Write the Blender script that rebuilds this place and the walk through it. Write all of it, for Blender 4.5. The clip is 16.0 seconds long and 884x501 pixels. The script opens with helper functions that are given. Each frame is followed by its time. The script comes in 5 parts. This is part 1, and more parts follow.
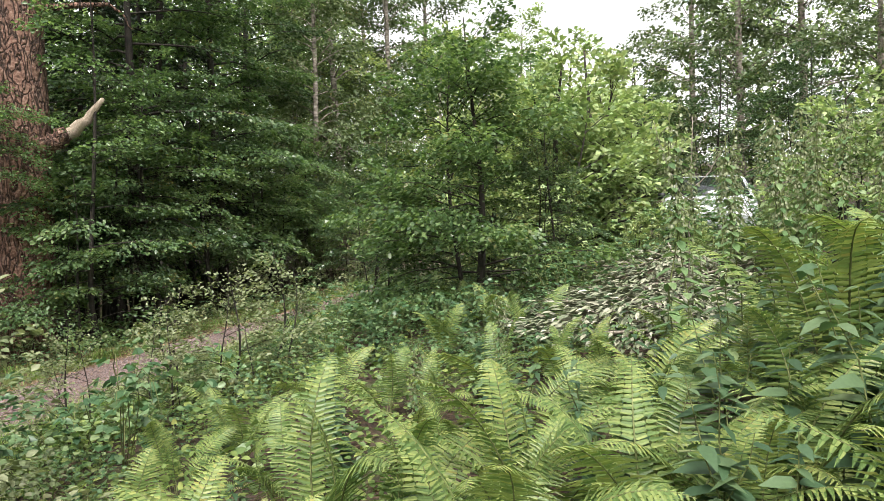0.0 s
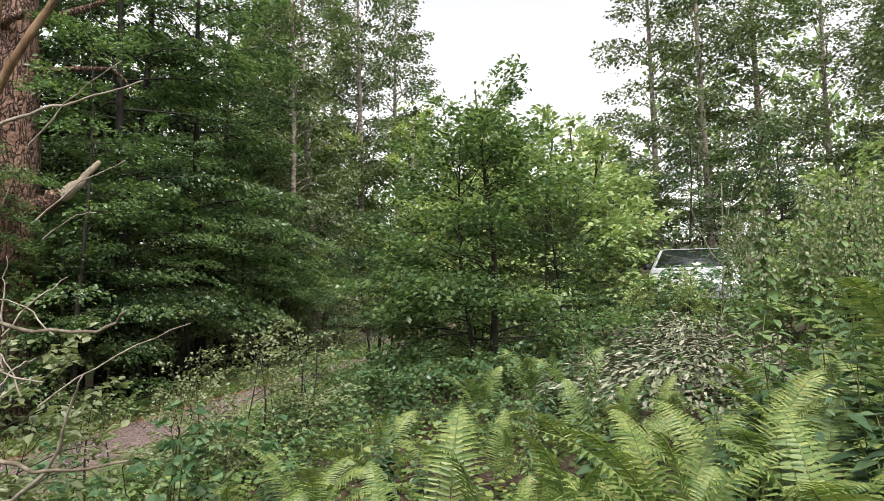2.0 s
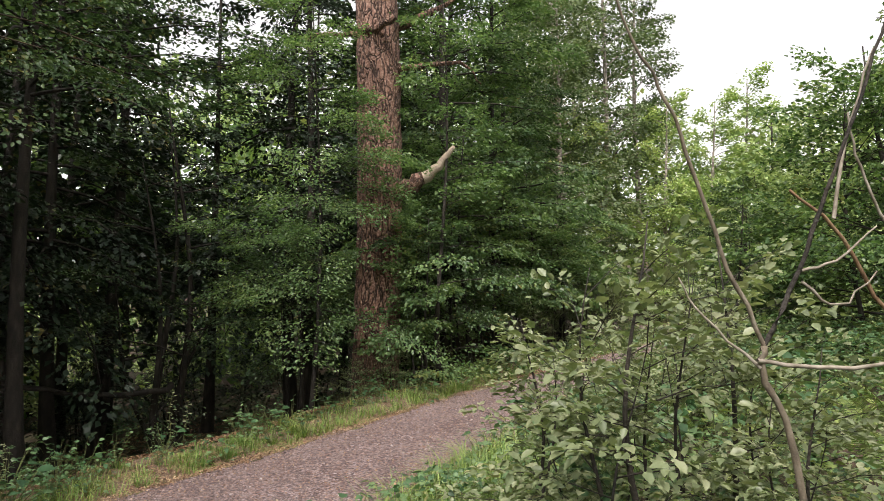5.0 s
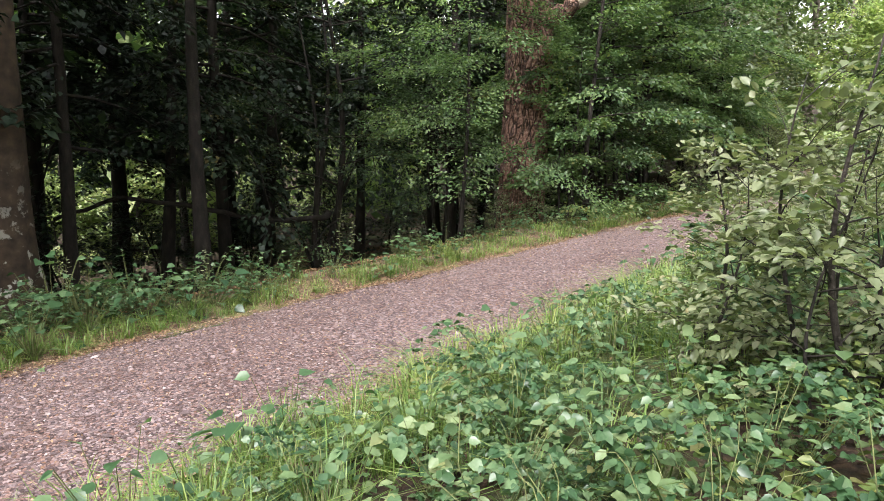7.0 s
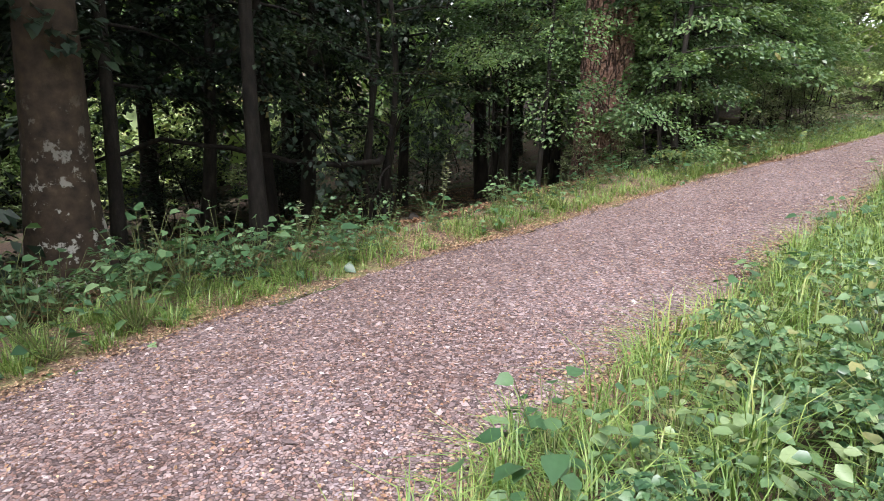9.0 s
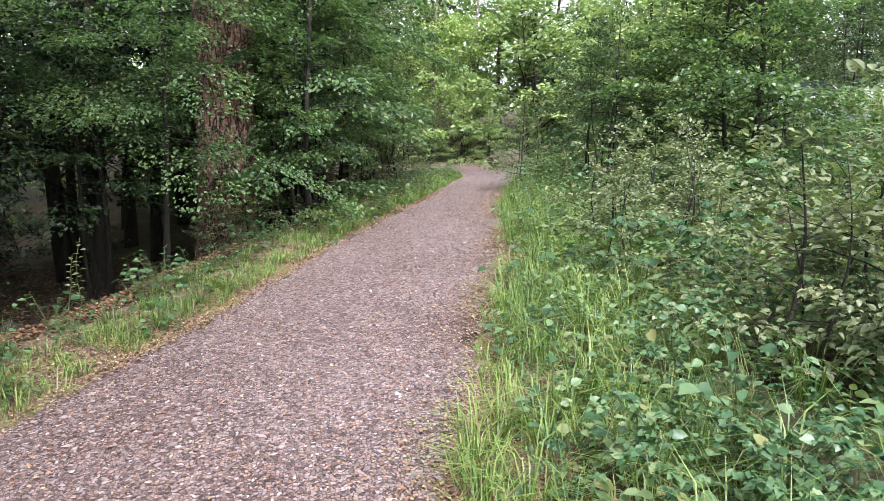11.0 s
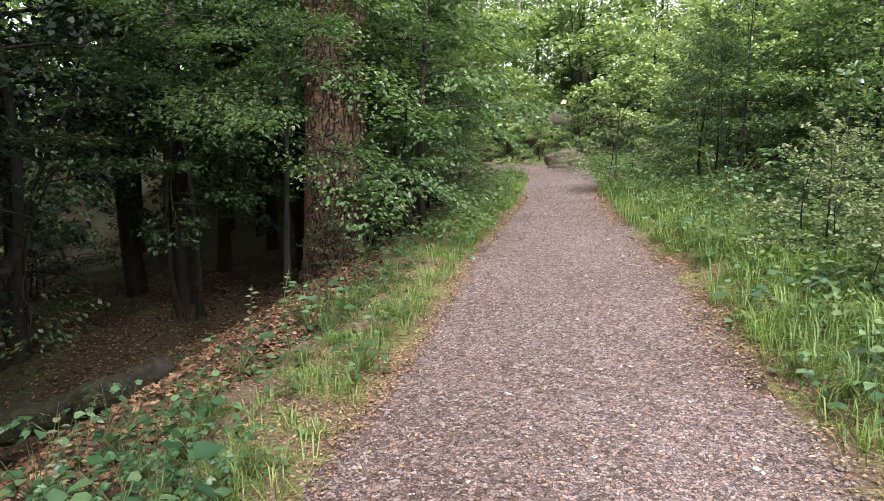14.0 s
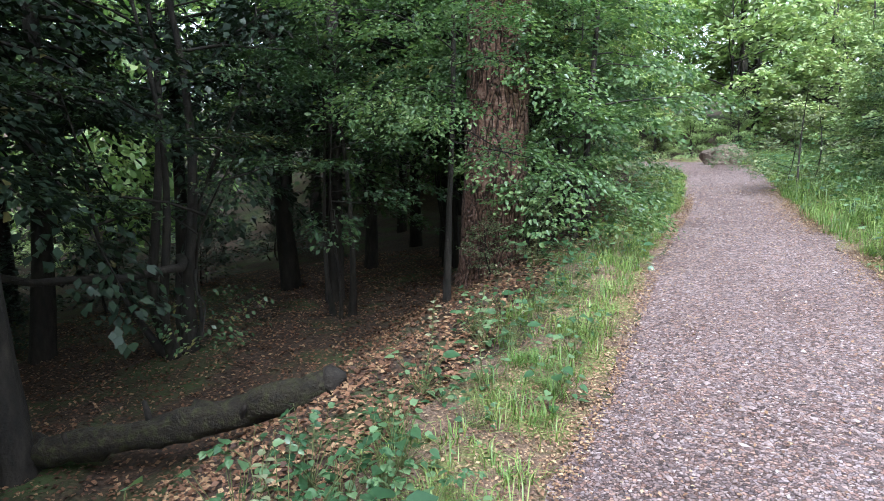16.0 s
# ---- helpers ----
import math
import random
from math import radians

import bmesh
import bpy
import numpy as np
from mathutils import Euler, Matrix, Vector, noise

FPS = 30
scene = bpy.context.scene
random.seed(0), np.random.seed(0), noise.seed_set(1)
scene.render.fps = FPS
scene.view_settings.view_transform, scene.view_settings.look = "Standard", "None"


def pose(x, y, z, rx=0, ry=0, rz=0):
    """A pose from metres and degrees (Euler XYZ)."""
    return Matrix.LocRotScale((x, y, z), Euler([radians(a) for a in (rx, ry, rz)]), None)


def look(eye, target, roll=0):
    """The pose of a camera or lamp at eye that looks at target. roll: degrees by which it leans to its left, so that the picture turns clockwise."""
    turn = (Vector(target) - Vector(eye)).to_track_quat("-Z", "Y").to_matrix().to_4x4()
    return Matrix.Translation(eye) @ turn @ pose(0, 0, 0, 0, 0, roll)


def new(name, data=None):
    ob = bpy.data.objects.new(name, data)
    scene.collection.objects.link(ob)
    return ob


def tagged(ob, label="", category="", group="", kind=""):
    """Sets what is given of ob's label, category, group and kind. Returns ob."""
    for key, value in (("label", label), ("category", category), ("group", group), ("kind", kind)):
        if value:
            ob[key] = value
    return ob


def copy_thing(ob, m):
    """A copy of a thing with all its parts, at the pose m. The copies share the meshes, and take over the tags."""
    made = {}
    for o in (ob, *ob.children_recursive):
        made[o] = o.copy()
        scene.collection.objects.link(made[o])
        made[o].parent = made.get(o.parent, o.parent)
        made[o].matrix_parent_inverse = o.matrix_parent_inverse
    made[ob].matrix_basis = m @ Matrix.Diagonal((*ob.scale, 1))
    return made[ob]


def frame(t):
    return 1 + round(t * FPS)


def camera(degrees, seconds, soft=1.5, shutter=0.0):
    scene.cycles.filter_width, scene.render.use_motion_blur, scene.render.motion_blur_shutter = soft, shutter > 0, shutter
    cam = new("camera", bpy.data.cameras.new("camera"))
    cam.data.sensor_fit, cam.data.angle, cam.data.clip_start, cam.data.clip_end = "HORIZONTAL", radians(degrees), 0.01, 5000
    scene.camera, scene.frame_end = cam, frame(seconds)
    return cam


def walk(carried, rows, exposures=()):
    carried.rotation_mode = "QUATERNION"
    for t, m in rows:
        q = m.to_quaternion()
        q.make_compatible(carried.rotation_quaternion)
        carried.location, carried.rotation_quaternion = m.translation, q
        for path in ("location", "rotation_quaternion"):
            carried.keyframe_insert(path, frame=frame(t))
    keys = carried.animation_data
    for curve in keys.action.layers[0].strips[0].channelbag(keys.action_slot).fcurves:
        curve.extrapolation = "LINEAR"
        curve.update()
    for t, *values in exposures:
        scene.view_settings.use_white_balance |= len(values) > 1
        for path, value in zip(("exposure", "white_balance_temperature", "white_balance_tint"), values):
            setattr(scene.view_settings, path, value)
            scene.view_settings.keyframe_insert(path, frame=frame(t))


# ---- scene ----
# ---- the walk ----
cam = camera(67.9, 16.0, soft=0.6)
METRES, EYE, TILT, LEAN, TURN = 9.0, 2.25, -2.5, 1.0, 0.0
ROWS = [
    (0.0, 0.0, 0.0, 0.0, -0.0, 0.0, -0.0),
    (0.5, -0.0278, 0.0087, -0.0037, -1.77, 4.17, 0.01),
    (1.0, -0.0469, 0.017, -0.0057, -2.18, 5.9, 0.14),
    (1.5, -0.0606, 0.0215, -0.0095, -2.8, 6.19, 0.03),
    (2.0, -0.0863, 0.0103, -0.0154, -4.15, 6.67, -0.11),
    (2.5, -0.1262, 0.0148, -0.0216, -4.49, 7.78, -0.46),
    (3.0, -0.1724, 0.0247, -0.0274, -4.41, 8.6, -0.48),
    (3.5, -0.2071, 0.0125, -0.0414, -3.37, 9.12, -0.55),
    (4.0, -0.2662, 0.0068, -0.0528, 1.52, 10.01, -1.21),
    (4.5, -0.3099, -0.0184, -0.0589, 6.16, 8.71, -1.41),
    (5.0, -0.3432, -0.0343, -0.0661, 12.36, 6.34, -1.8),
    (5.2, -0.3549, -0.0399, -0.0686, 15.93, 5.70, -1.85),
    (7.3, -0.3773, -0.0433, -0.0870, 23.70, -8.98, -2.75),
    (7.5, -0.3912, -0.0428, -0.0867, 23.53, -9.57, -2.89),
    (8.0, -0.4309, -0.0415, -0.0859, 23.48, -10.95, -3.15),
    (8.5, -0.4745, -0.0319, -0.0948, 23.6, -12.1, -3.08),
    (9.0, -0.5236, -0.0132, -0.0981, 23.44, -12.47, -3.15),
    (9.5, -0.5526, -0.0021, -0.095, 17.17, -11.36, -2.56),
    (10.0, -0.5817, 0.0355, -0.0972, 0.95, -7.3, -2.0),
    (10.2, -0.5928, 0.0432, -0.0966, -3.32, -6.68, -1.92),
    (12.3, -0.7099, 0.1241, -0.0908, -16.97, -6.75, -0.30),
    (12.5, -0.721, 0.1318, -0.0903, -16.94, -6.64, -0.33),
    (13.0, -0.7496, 0.1453, -0.0841, -16.79, -6.64, -0.38),
    (13.5, -0.7744, 0.1715, -0.0852, -16.24, -6.7, -0.43),
    (14.0, -0.7964, 0.1959, -0.0844, -13.1, -6.62, -0.46),
    (14.5, -0.8207, 0.2079, -0.0771, -11.46, -6.57, -0.53),
    (15.0, -0.837, 0.2172, -0.077, -10.06, -6.65, -0.46),
    (15.5, -0.8382, 0.2362, -0.0798, -7.58, -6.87, -0.43),
    (16.0, -0.8384, 0.2542, -0.0782, -2.2, -7.2, -0.73),
]
EXPOSURES = [(0.0, 1.0, 6600, 12), (1.5, 0.68, 6600, 12), (3.0, 0.65, 6650, 13), (4.0, 0.61, 6700, 14), (5.0, 0.70, 6750, 14), (7.5, 1.22, 6350, 16), (8.3, 1.22, 6350, 16), (9.0, 1.2, 6150, 16), (10.0, 1.38, 5800, 13), (12.5, 1.08, 6400, 14), (13.5, 1.08, 6450, 15), (14.5, 1.2, 6000, 8), (15.5, 1.36, 5500, 8), (16.0, 1.4, 5450, 9)]
walk(cam, [(t, pose(0, 0, EYE, TILT, LEAN, TURN) @ pose(METRES * x, METRES * y, METRES * z, 90 + pitch, roll, yaw)) for t, x, y, z, yaw, pitch, roll in ROWS], EXPOSURES)

# ---- overcast daylight ----
world = bpy.data.worlds.new("overcast_sky")
scene.world = world
world.use_nodes = True
wt = world.node_tree
sky = wt.nodes.new("ShaderNodeTexSky")
sky.sky_type = "NISHITA"
sky.sun_disc = False
sky.sun_elevation, sky.sun_rotation = radians(56), radians(186)
sky.dust_density, sky.air_density = 3.0, 1.0
hsv = wt.nodes.new("ShaderNodeHueSaturation")
hsv.inputs["Saturation"].default_value = 0.12
hsv.inputs["Value"].default_value = 1.35
wt.links.new(sky.outputs[0], hsv.inputs["Color"])
wt.links.new(hsv.outputs[0], wt.nodes["Background"].inputs[0])
wt.nodes["Background"].inputs[1].default_value = 0.15
sun = new("sun", bpy.data.lights.new("sun", "SUN"))
sun.data.energy, sun.data.angle, sun.data.color = 3.2, radians(25), (1.0, 0.97, 0.92)
sun.matrix_world = look((0, 0, 30), (math.sin(radians(186)) * -30 * 0.67, math.cos(radians(186)) * -30 * 0.67, 0))


# ---- materials ----
def nodes_of(name):
    m = bpy.data.materials.new(name)
    m.use_nodes = True
    return m, m.node_tree, m.node_tree.nodes["Principled BSDF"]


def ramp_node(nt, stops):
    r = nt.nodes.new("ShaderNodeValToRGB")
    els = r.color_ramp.elements
    els[0].position, els[0].color = stops[0][0], (*stops[0][1], 1)
    els[1].position, els[1].color = stops[-1][0], (*stops[-1][1], 1)
    for p, c in stops[1:-1]:
        e = els.new(p)
        e.color = (*c, 1)
    return r


def noise_node(nt, scale, detail=4, kind="Object", rough=0.55):
    tc = nt.nodes.new("ShaderNodeTexCoord")
    n = nt.nodes.new("ShaderNodeTexNoise")
    n.inputs["Scale"].default_value, n.inputs["Detail"].default_value, n.inputs["Roughness"].default_value = scale, detail, rough
    nt.links.new(tc.outputs[kind], n.inputs["Vector"])
    return n


def bump_to(nt, b, height, strength, dist):
    bp = nt.nodes.new("ShaderNodeBump")
    bp.inputs["Strength"].default_value, bp.inputs["Distance"].default_value = strength, dist
    nt.links.new(height, bp.inputs["Height"])
    nt.links.new(bp.outputs[0], b.inputs["Normal"])


def leaf_material(name, dark, mid, light, rough=0.45, through_share=0.35, spot=(0.30, 0.22, 0.06), spots=0.03):
    """Leaf tissue: every leaf its own green, a few yellowed, some light passing through."""
    m, nt, b = nodes_of(name)
    geo = nt.nodes.new("ShaderNodeNewGeometry")
    info = nt.nodes.new("ShaderNodeObjectInfo")
    n = noise_node(nt, 0.9, 3)
    mix = nt.nodes.new("ShaderNodeMath")
    mix.operation = "MULTIPLY_ADD"
    mix.inputs[1].default_value, mix.inputs[2].default_value = 0.62, -0.12
    nt.links.new(geo.outputs["Random Per Island"], mix.inputs[0])
    add = nt.nodes.new("ShaderNodeMath")
    nt.links.new(mix.outputs[0], add.inputs[0])
    half = nt.nodes.new("ShaderNodeMath")
    half.operation = "MULTIPLY_ADD"
    half.inputs[1].default_value, half.inputs[2].default_value = 0.9, -0.16
    nt.links.new(n.outputs["Fac"], half.inputs[0])
    nt.links.new(half.outputs[0], add.inputs[1])
    obr = nt.nodes.new("ShaderNodeMath")
    obr.operation = "MULTIPLY_ADD"
    obr.inputs[1].default_value = 0.22
    nt.links.new(info.outputs["Random"], obr.inputs[0])
    nt.links.new(add.outputs[0], obr.inputs[2])
    r = ramp_node(nt, [(0.05, dark), (0.5, mid), (0.95, light), (1.0, tuple(0.5 * (a + c) for a, c in zip(light, spot)))])
    nt.links.new(obr.outputs[0], r.inputs[0])
    # fine mottling on the blade
    fine = noise_node(nt, 60, 2)
    mul = nt.nodes.new("ShaderNodeMixRGB")
    mul.blend_type = "MULTIPLY"
    mul.inputs[0].default_value = 0.35
    nt.links.new(r.outputs[0], mul.inputs[1])
    nt.links.new(fine.outputs["Fac"], mul.inputs[2])
    nt.links.new(mul.outputs[0], b.inputs["Base Color"])
    b.inputs["Roughness"].default_value = rough
    b.inputs["Specular IOR Level"].default_value = 0.45
    tr = nt.nodes.new("ShaderNodeBsdfTranslucent")
    warm = nt.nodes.new("ShaderNodeMixRGB")
    warm.blend_type = "MULTIPLY"
    warm.inputs[0].default_value = 1.0
    warm.inputs[2].default_value = (1.1, 1.2, 0.65, 1)
    nt.links.new(mul.outputs[0], warm.inputs[1])
    nt.links.new(warm.outputs[0], tr.inputs["Color"])
    ms = nt.nodes.new("ShaderNodeMixShader")
    ms.inputs[0].default_value = through_share
    nt.links.new(b.outputs[0], ms.inputs[1])
    nt.links.new(tr.outputs[0], ms.inputs[2])
    nt.links.new(ms.outputs[0], nt.nodes["Material Output"].inputs[0])
    return m


def grain_material(name, stops, scale, rough=0.85, bump=0.6, dist=0.02, fine_scale=None, stretch=None, kind="Object"):
    m, nt, b = nodes_of(name)
    n = noise_node(nt, scale, 6, kind)
    if stretch:
        mp = nt.nodes.new("ShaderNodeMapping")
        mp.inputs["Scale"].default_value = stretch
        src = n.inputs["Vector"].links[0].from_socket
        nt.links.new(src, mp.inputs["Vector"])
        nt.links.new(mp.outputs[0], n.inputs["Vector"])
    r = ramp_node(nt, stops)
    nt.links.new(n.outputs["Fac"], r.inputs[0])
    big = noise_node(nt, scale * 0.13, 3, kind)
    mul = nt.nodes.new("ShaderNodeMixRGB")
    mul.blend_type = "OVERLAY"
    mul.inputs[0].default_value = 0.45
    nt.links.new(r.outputs[0], mul.inputs[1])
    nt.links.new(big.outputs["Fac"], mul.inputs[2])
    nt.links.new(mul.outputs[0], b.inputs["Base Color"])
    b.inputs["Roughness"].default_value = rough
    fine = noise_node(nt, fine_scale or scale * 3, 4, kind)
    bump_to(nt, b, fine.outputs["Fac"], bump, dist)
    return m


def island_material(name, stops, rough=0.8, bump_scale=150):
    """Loose pieces (stones, fallen leaves): each piece its own tone."""
    m, nt, b = nodes_of(name)
    geo = nt.nodes.new("ShaderNodeNewGeometry")
    r = ramp_node(nt, stops)
    nt.links.new(geo.outputs["Random Per Island"], r.inputs[0])
    n = noise_node(nt, bump_scale, 3)
    mul = nt.nodes.new("ShaderNodeMixRGB")
    mul.blend_type = "OVERLAY"
    mul.inputs[0].default_value = 0.5
    nt.links.new(r.outputs[0], mul.inputs[1])
    nt.links.new(n.outputs["Fac"], mul.inputs[2])
    nt.links.new(mul.outputs[0], b.inputs["Base Color"])
    b.inputs["Roughness"].default_value = rough
    bump_to(nt, b, n.outputs["Fac"], 0.4, 0.004)
    return m


def pine_bark_material():
    """Plates of red-grey bark between dark furrows."""
    m, nt, b = nodes_of("pine_bark")
    tc = nt.nodes.new("ShaderNodeTexCoord")
    mp = nt.nodes.new("ShaderNodeMapping")
    mp.inputs["Scale"].default_value = (1, 1, 0.34)
    nt.links.new(tc.outputs["Object"], mp.inputs["Vector"])
    wob = nt.nodes.new("ShaderNodeTexNoise")
    wob.inputs["Scale"].default_value = 7
    nt.links.new(mp.outputs[0], wob.inputs["Vector"])
    addv = nt.nodes.new("ShaderNodeMixRGB")
    addv.blend_type = "ADD"
    addv.inputs[0].default_value = 0.3
    nt.links.new(mp.outputs[0], addv.inputs[1])
    nt.links.new(wob.outputs["Color"], addv.inputs[2])
    v = nt.nodes.new("ShaderNodeTexVoronoi")
    v.feature = "DISTANCE_TO_EDGE"
    v.inputs["Scale"].default_value = 11
    nt.links.new(addv.outputs[0], v.inputs["Vector"])
    crack = ramp_node(nt, [(0.0, (0.0, 0.0, 0.0)), (0.04, (0.45, 0.45, 0.45)), (0.13, (1, 1, 1))])
    nt.links.new(v.outputs["Distance"], crack.inputs[0])
    n = noise_node(nt, 26, 6)
    tone = ramp_node(nt, [(0.3, (0.092, 0.048, 0.034)), (0.5, (0.196, 0.106, 0.076)), (0.72, (0.345, 0.23, 0.178))])
    nt.links.new(n.outputs["Fac"], tone.inputs[0])
    mul = nt.nodes.new("ShaderNodeMixRGB")
    nt.links.new(crack.outputs[0], mul.inputs[0])
    mul.inputs[1].default_value = (0.052, 0.030, 0.023, 1)
    nt.links.new(tone.outputs[0], mul.inputs[2])
    nt.links.new(mul.outputs[0], b.inputs["Base Color"])
    b.inputs["Roughness"].default_value = 0.9
    h = nt.nodes.new("ShaderNodeMath")
    h.operation = "MULTIPLY_ADD"
    h.inputs[1].default_value = 0.25
    nt.links.new(n.outputs["Fac"], h.inputs[0])
    nt.links.new(crack.outputs[0], h.inputs[2])
    bump_to(nt, b, h.outputs[0], 1.0, 0.05)
    return m


def lichen_bark_material():
    """Dark smooth bark with pale lichen blotches."""
    m, nt, b = nodes_of("lichen_bark")
    n = noise_node(nt, 9, 6)
    r = ramp_node(nt, [(0.3, (0.022, 0.015, 0.009)), (0.6, (0.060, 0.040, 0.023)), (0.8, (0.105, 0.074, 0.045))])
    nt.links.new(n.outputs["Fac"], r.inputs[0])
    p = noise_node(nt, 6.0, 5, rough=0.68)
    mask = ramp_node(nt, [(0.56, (0, 0, 0)), (0.61, (1, 1, 1))])
    nt.links.new(p.outputs["Fac"], mask.inputs[0])
    mix = nt.nodes.new("ShaderNodeMixRGB")
    tc = nt.nodes.new("ShaderNodeTexCoord")
    sep = nt.nodes.new("ShaderNodeSeparateXYZ")
    nt.links.new(tc.outputs["Object"], sep.inputs[0])
    low = ramp_node(nt, [(0.0, (1, 1, 1)), (0.45, (1, 1, 1)), (1.0, (0, 0, 0))])
    half = nt.nodes.new("ShaderNodeMath")
    half.operation = "MULTIPLY"
    half.inputs[1].default_value = 0.4
    nt.links.new(sep.outputs[2], half.inputs[0])
    nt.links.new(half.outputs[0], low.inputs[0])
    both = nt.nodes.new("ShaderNodeMath")
    both.operation = "MULTIPLY"
    nt.links.new(mask.outputs[0], both.inputs[0])
    nt.links.new(low.outputs[0], both.inputs[1])
    nt.links.new(both.outputs[0], mix.inputs[0])
    nt.links.new(r.outputs[0], mix.inputs[1])
    mix.inputs[2].default_value = (0.44, 0.43, 0.37, 1)
    nt.links.new(mix.outputs[0], b.inputs["Base Color"])
    b.inputs["Roughness"].default_value = 0.9
    bump_to(nt, b, n.outputs["Fac"], 0.6, 0.02)
    return m


def gravel_material():
    """Crushed stone: chips of many tones with dark gaps, soil showing through towards the edges."""
    m, nt, b = nodes_of("gravel")
    tc = nt.nodes.new("ShaderNodeTexCoord")
    v = nt.nodes.new("ShaderNodeTexVoronoi")
    edge = nt.nodes.new("ShaderNodeTexVoronoi")
    edge.feature = "DISTANCE_TO_EDGE"
    for q in (v, edge):
        q.inputs["Scale"].default_value = 56
        q.inputs["Randomness"].default_value = 1.0
        nt.links.new(tc.outputs["Object"], q.inputs["Vector"])
    sep = nt.nodes.new("ShaderNodeSeparateColor")
    nt.links.new(v.outputs["Color"], sep.inputs[0])
    r = ramp_node(nt, [(0.0, (0.060, 0.043, 0.041)), (0.3, (0.142, 0.103, 0.101)), (0.72, (0.222, 0.169, 0.164)), (0.95, (0.284, 0.228, 0.221)), (1.0, (0.361, 0.310, 0.297))])
    nt.links.new(sep.outputs[0], r.inputs[0])
    gap = ramp_node(nt, [(0.0, (0.40, 0.34, 0.32)), (0.10, (1.04, 1.04, 1.04))])
    nt.links.new(edge.outputs["Distance"], gap.inputs[0])
    big = noise_node(nt, 0.8, 5)
    dirt = ramp_node(nt, [(0.36, (0.80, 0.71, 0.66)), (0.56, (1.02, 0.99, 0.97)), (0.7, (1.12, 1.1, 1.1))])
    nt.links.new(big.outputs["Fac"], dirt.inputs[0])
    fine = noise_node(nt, 9, 5, rough=0.7)
    crumb = ramp_node(nt, [(0.34, (0.76, 0.69, 0.65)), (0.52, (1, 1, 1))])
    nt.links.new(fine.outputs["Fac"], crumb.inputs[0])
    tint = ramp_node(nt, [(0.0, (1.10, 0.90, 0.76)), (0.45, (1, 0.98, 0.97)), (1.0, (0.90, 0.96, 1.06))])
    nt.links.new(sep.outputs[1], tint.inputs[0])
    tone = r.outputs[0]
    for layer in (tint, gap, dirt, crumb):
        mul = nt.nodes.new("ShaderNodeMixRGB")
        mul.blend_type = "MULTIPLY"
        mul.inputs[0].default_value = 1
        nt.links.new(tone, mul.inputs[1])
        nt.links.new(layer.outputs[0], mul.inputs[2])
        tone = mul.outputs[0]
    nt.links.new(tone, b.inputs["Base Color"])
    b.inputs["Roughness"].default_value = 0.8
    bump_to(nt, b, gap.outputs[0], 1.0, 0.012)
    return m


def soil_material():
    """Woodland floor: dark soil, brown litter, moss and low green."""
    m, nt, b = nodes_of("woodland_floor")
    n = noise_node(nt, 22, 6)
    r = ramp_node(nt, [(0.3, (0.0135, 0.009, 0.006)), (0.5, (0.045, 0.027, 0.0165)), (0.68, (0.09, 0.0525, 0.0315))])
    nt.links.new(n.outputs["Fac"], r.inputs[0])
    g = noise_node(nt, 1.1, 5)
    mask = ramp_node(nt, [(0.50, (0, 0, 0)), (0.68, (1, 1, 1))])
    nt.links.new(g.outputs["Fac"], mask.inputs[0])
    mix = nt.nodes.new("ShaderNodeMixRGB")
    nt.links.new(mask.outputs[0], mix.inputs[0])
    nt.links.new(r.outputs[0], mix.inputs[1])
    mix.inputs[2].default_value = (0.05, 0.075, 0.02, 1)
    nt.links.new(mix.outputs[0], b.inputs["Base Color"])
    b.inputs["Roughness"].default_value = 0.95
    bump_to(nt, b, n.outputs["Fac"], 0.8, 0.03)
    return m


# one leaf green in two copies: darker for shaded crowns, lightened for lit ones
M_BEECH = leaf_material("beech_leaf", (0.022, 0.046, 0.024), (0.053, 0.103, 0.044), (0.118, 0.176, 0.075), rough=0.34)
M_BEECH_LIT = leaf_material("lit_beech_leaf", (0.059, 0.111, 0.054), (0.127, 0.213, 0.089), (0.253, 0.336, 0.149), through_share=0.5, rough=0.3)
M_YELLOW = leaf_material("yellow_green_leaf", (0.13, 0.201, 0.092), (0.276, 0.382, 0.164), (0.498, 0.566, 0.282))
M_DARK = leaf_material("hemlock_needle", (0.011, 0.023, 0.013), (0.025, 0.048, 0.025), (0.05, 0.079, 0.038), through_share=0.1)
M_BIRCH = leaf_material("birch_leaf", (0.057, 0.091, 0.04), (0.12, 0.171, 0.077), (0.217, 0.268, 0.132))
M_FERN = leaf_material("bracken_frond", (0.052, 0.105, 0.032), (0.138, 0.220, 0.064), (0.330, 0.385, 0.120))
M_HERB = leaf_material("tall_herb_leaf", (0.028, 0.066, 0.036), (0.066, 0.128, 0.062), (0.150, 0.225, 0.110))
M_HORN = leaf_material("hornbeam_leaf", (0.035, 0.074, 0.034), (0.088, 0.158, 0.062), (0.205, 0.290, 0.115), through_share=0.48, rough=0.3)
# very pale leaf colour stands in for the bright, hazy light beyond the bend
M_PALE_TREE = leaf_material("haze_pale_leaf", (0.14, 0.22, 0.08), (0.30, 0.42, 0.16), (0.52, 0.60, 0.26), through_share=0.45)
M_BRAMBLE = leaf_material("bramble_leaf", (0.026, 0.070, 0.034), (0.070, 0.148, 0.062), (0.190, 0.290, 0.140), rough=0.36)
M_NETTLE = leaf_material("nettle_leaf", (0.058, 0.120, 0.050), (0.138, 0.232, 0.095), (0.285, 0.370, 0.180))
M_SEED = leaf_material("nettle_seed", (0.150, 0.180, 0.090), (0.240, 0.270, 0.150), (0.340, 0.360, 0.230))
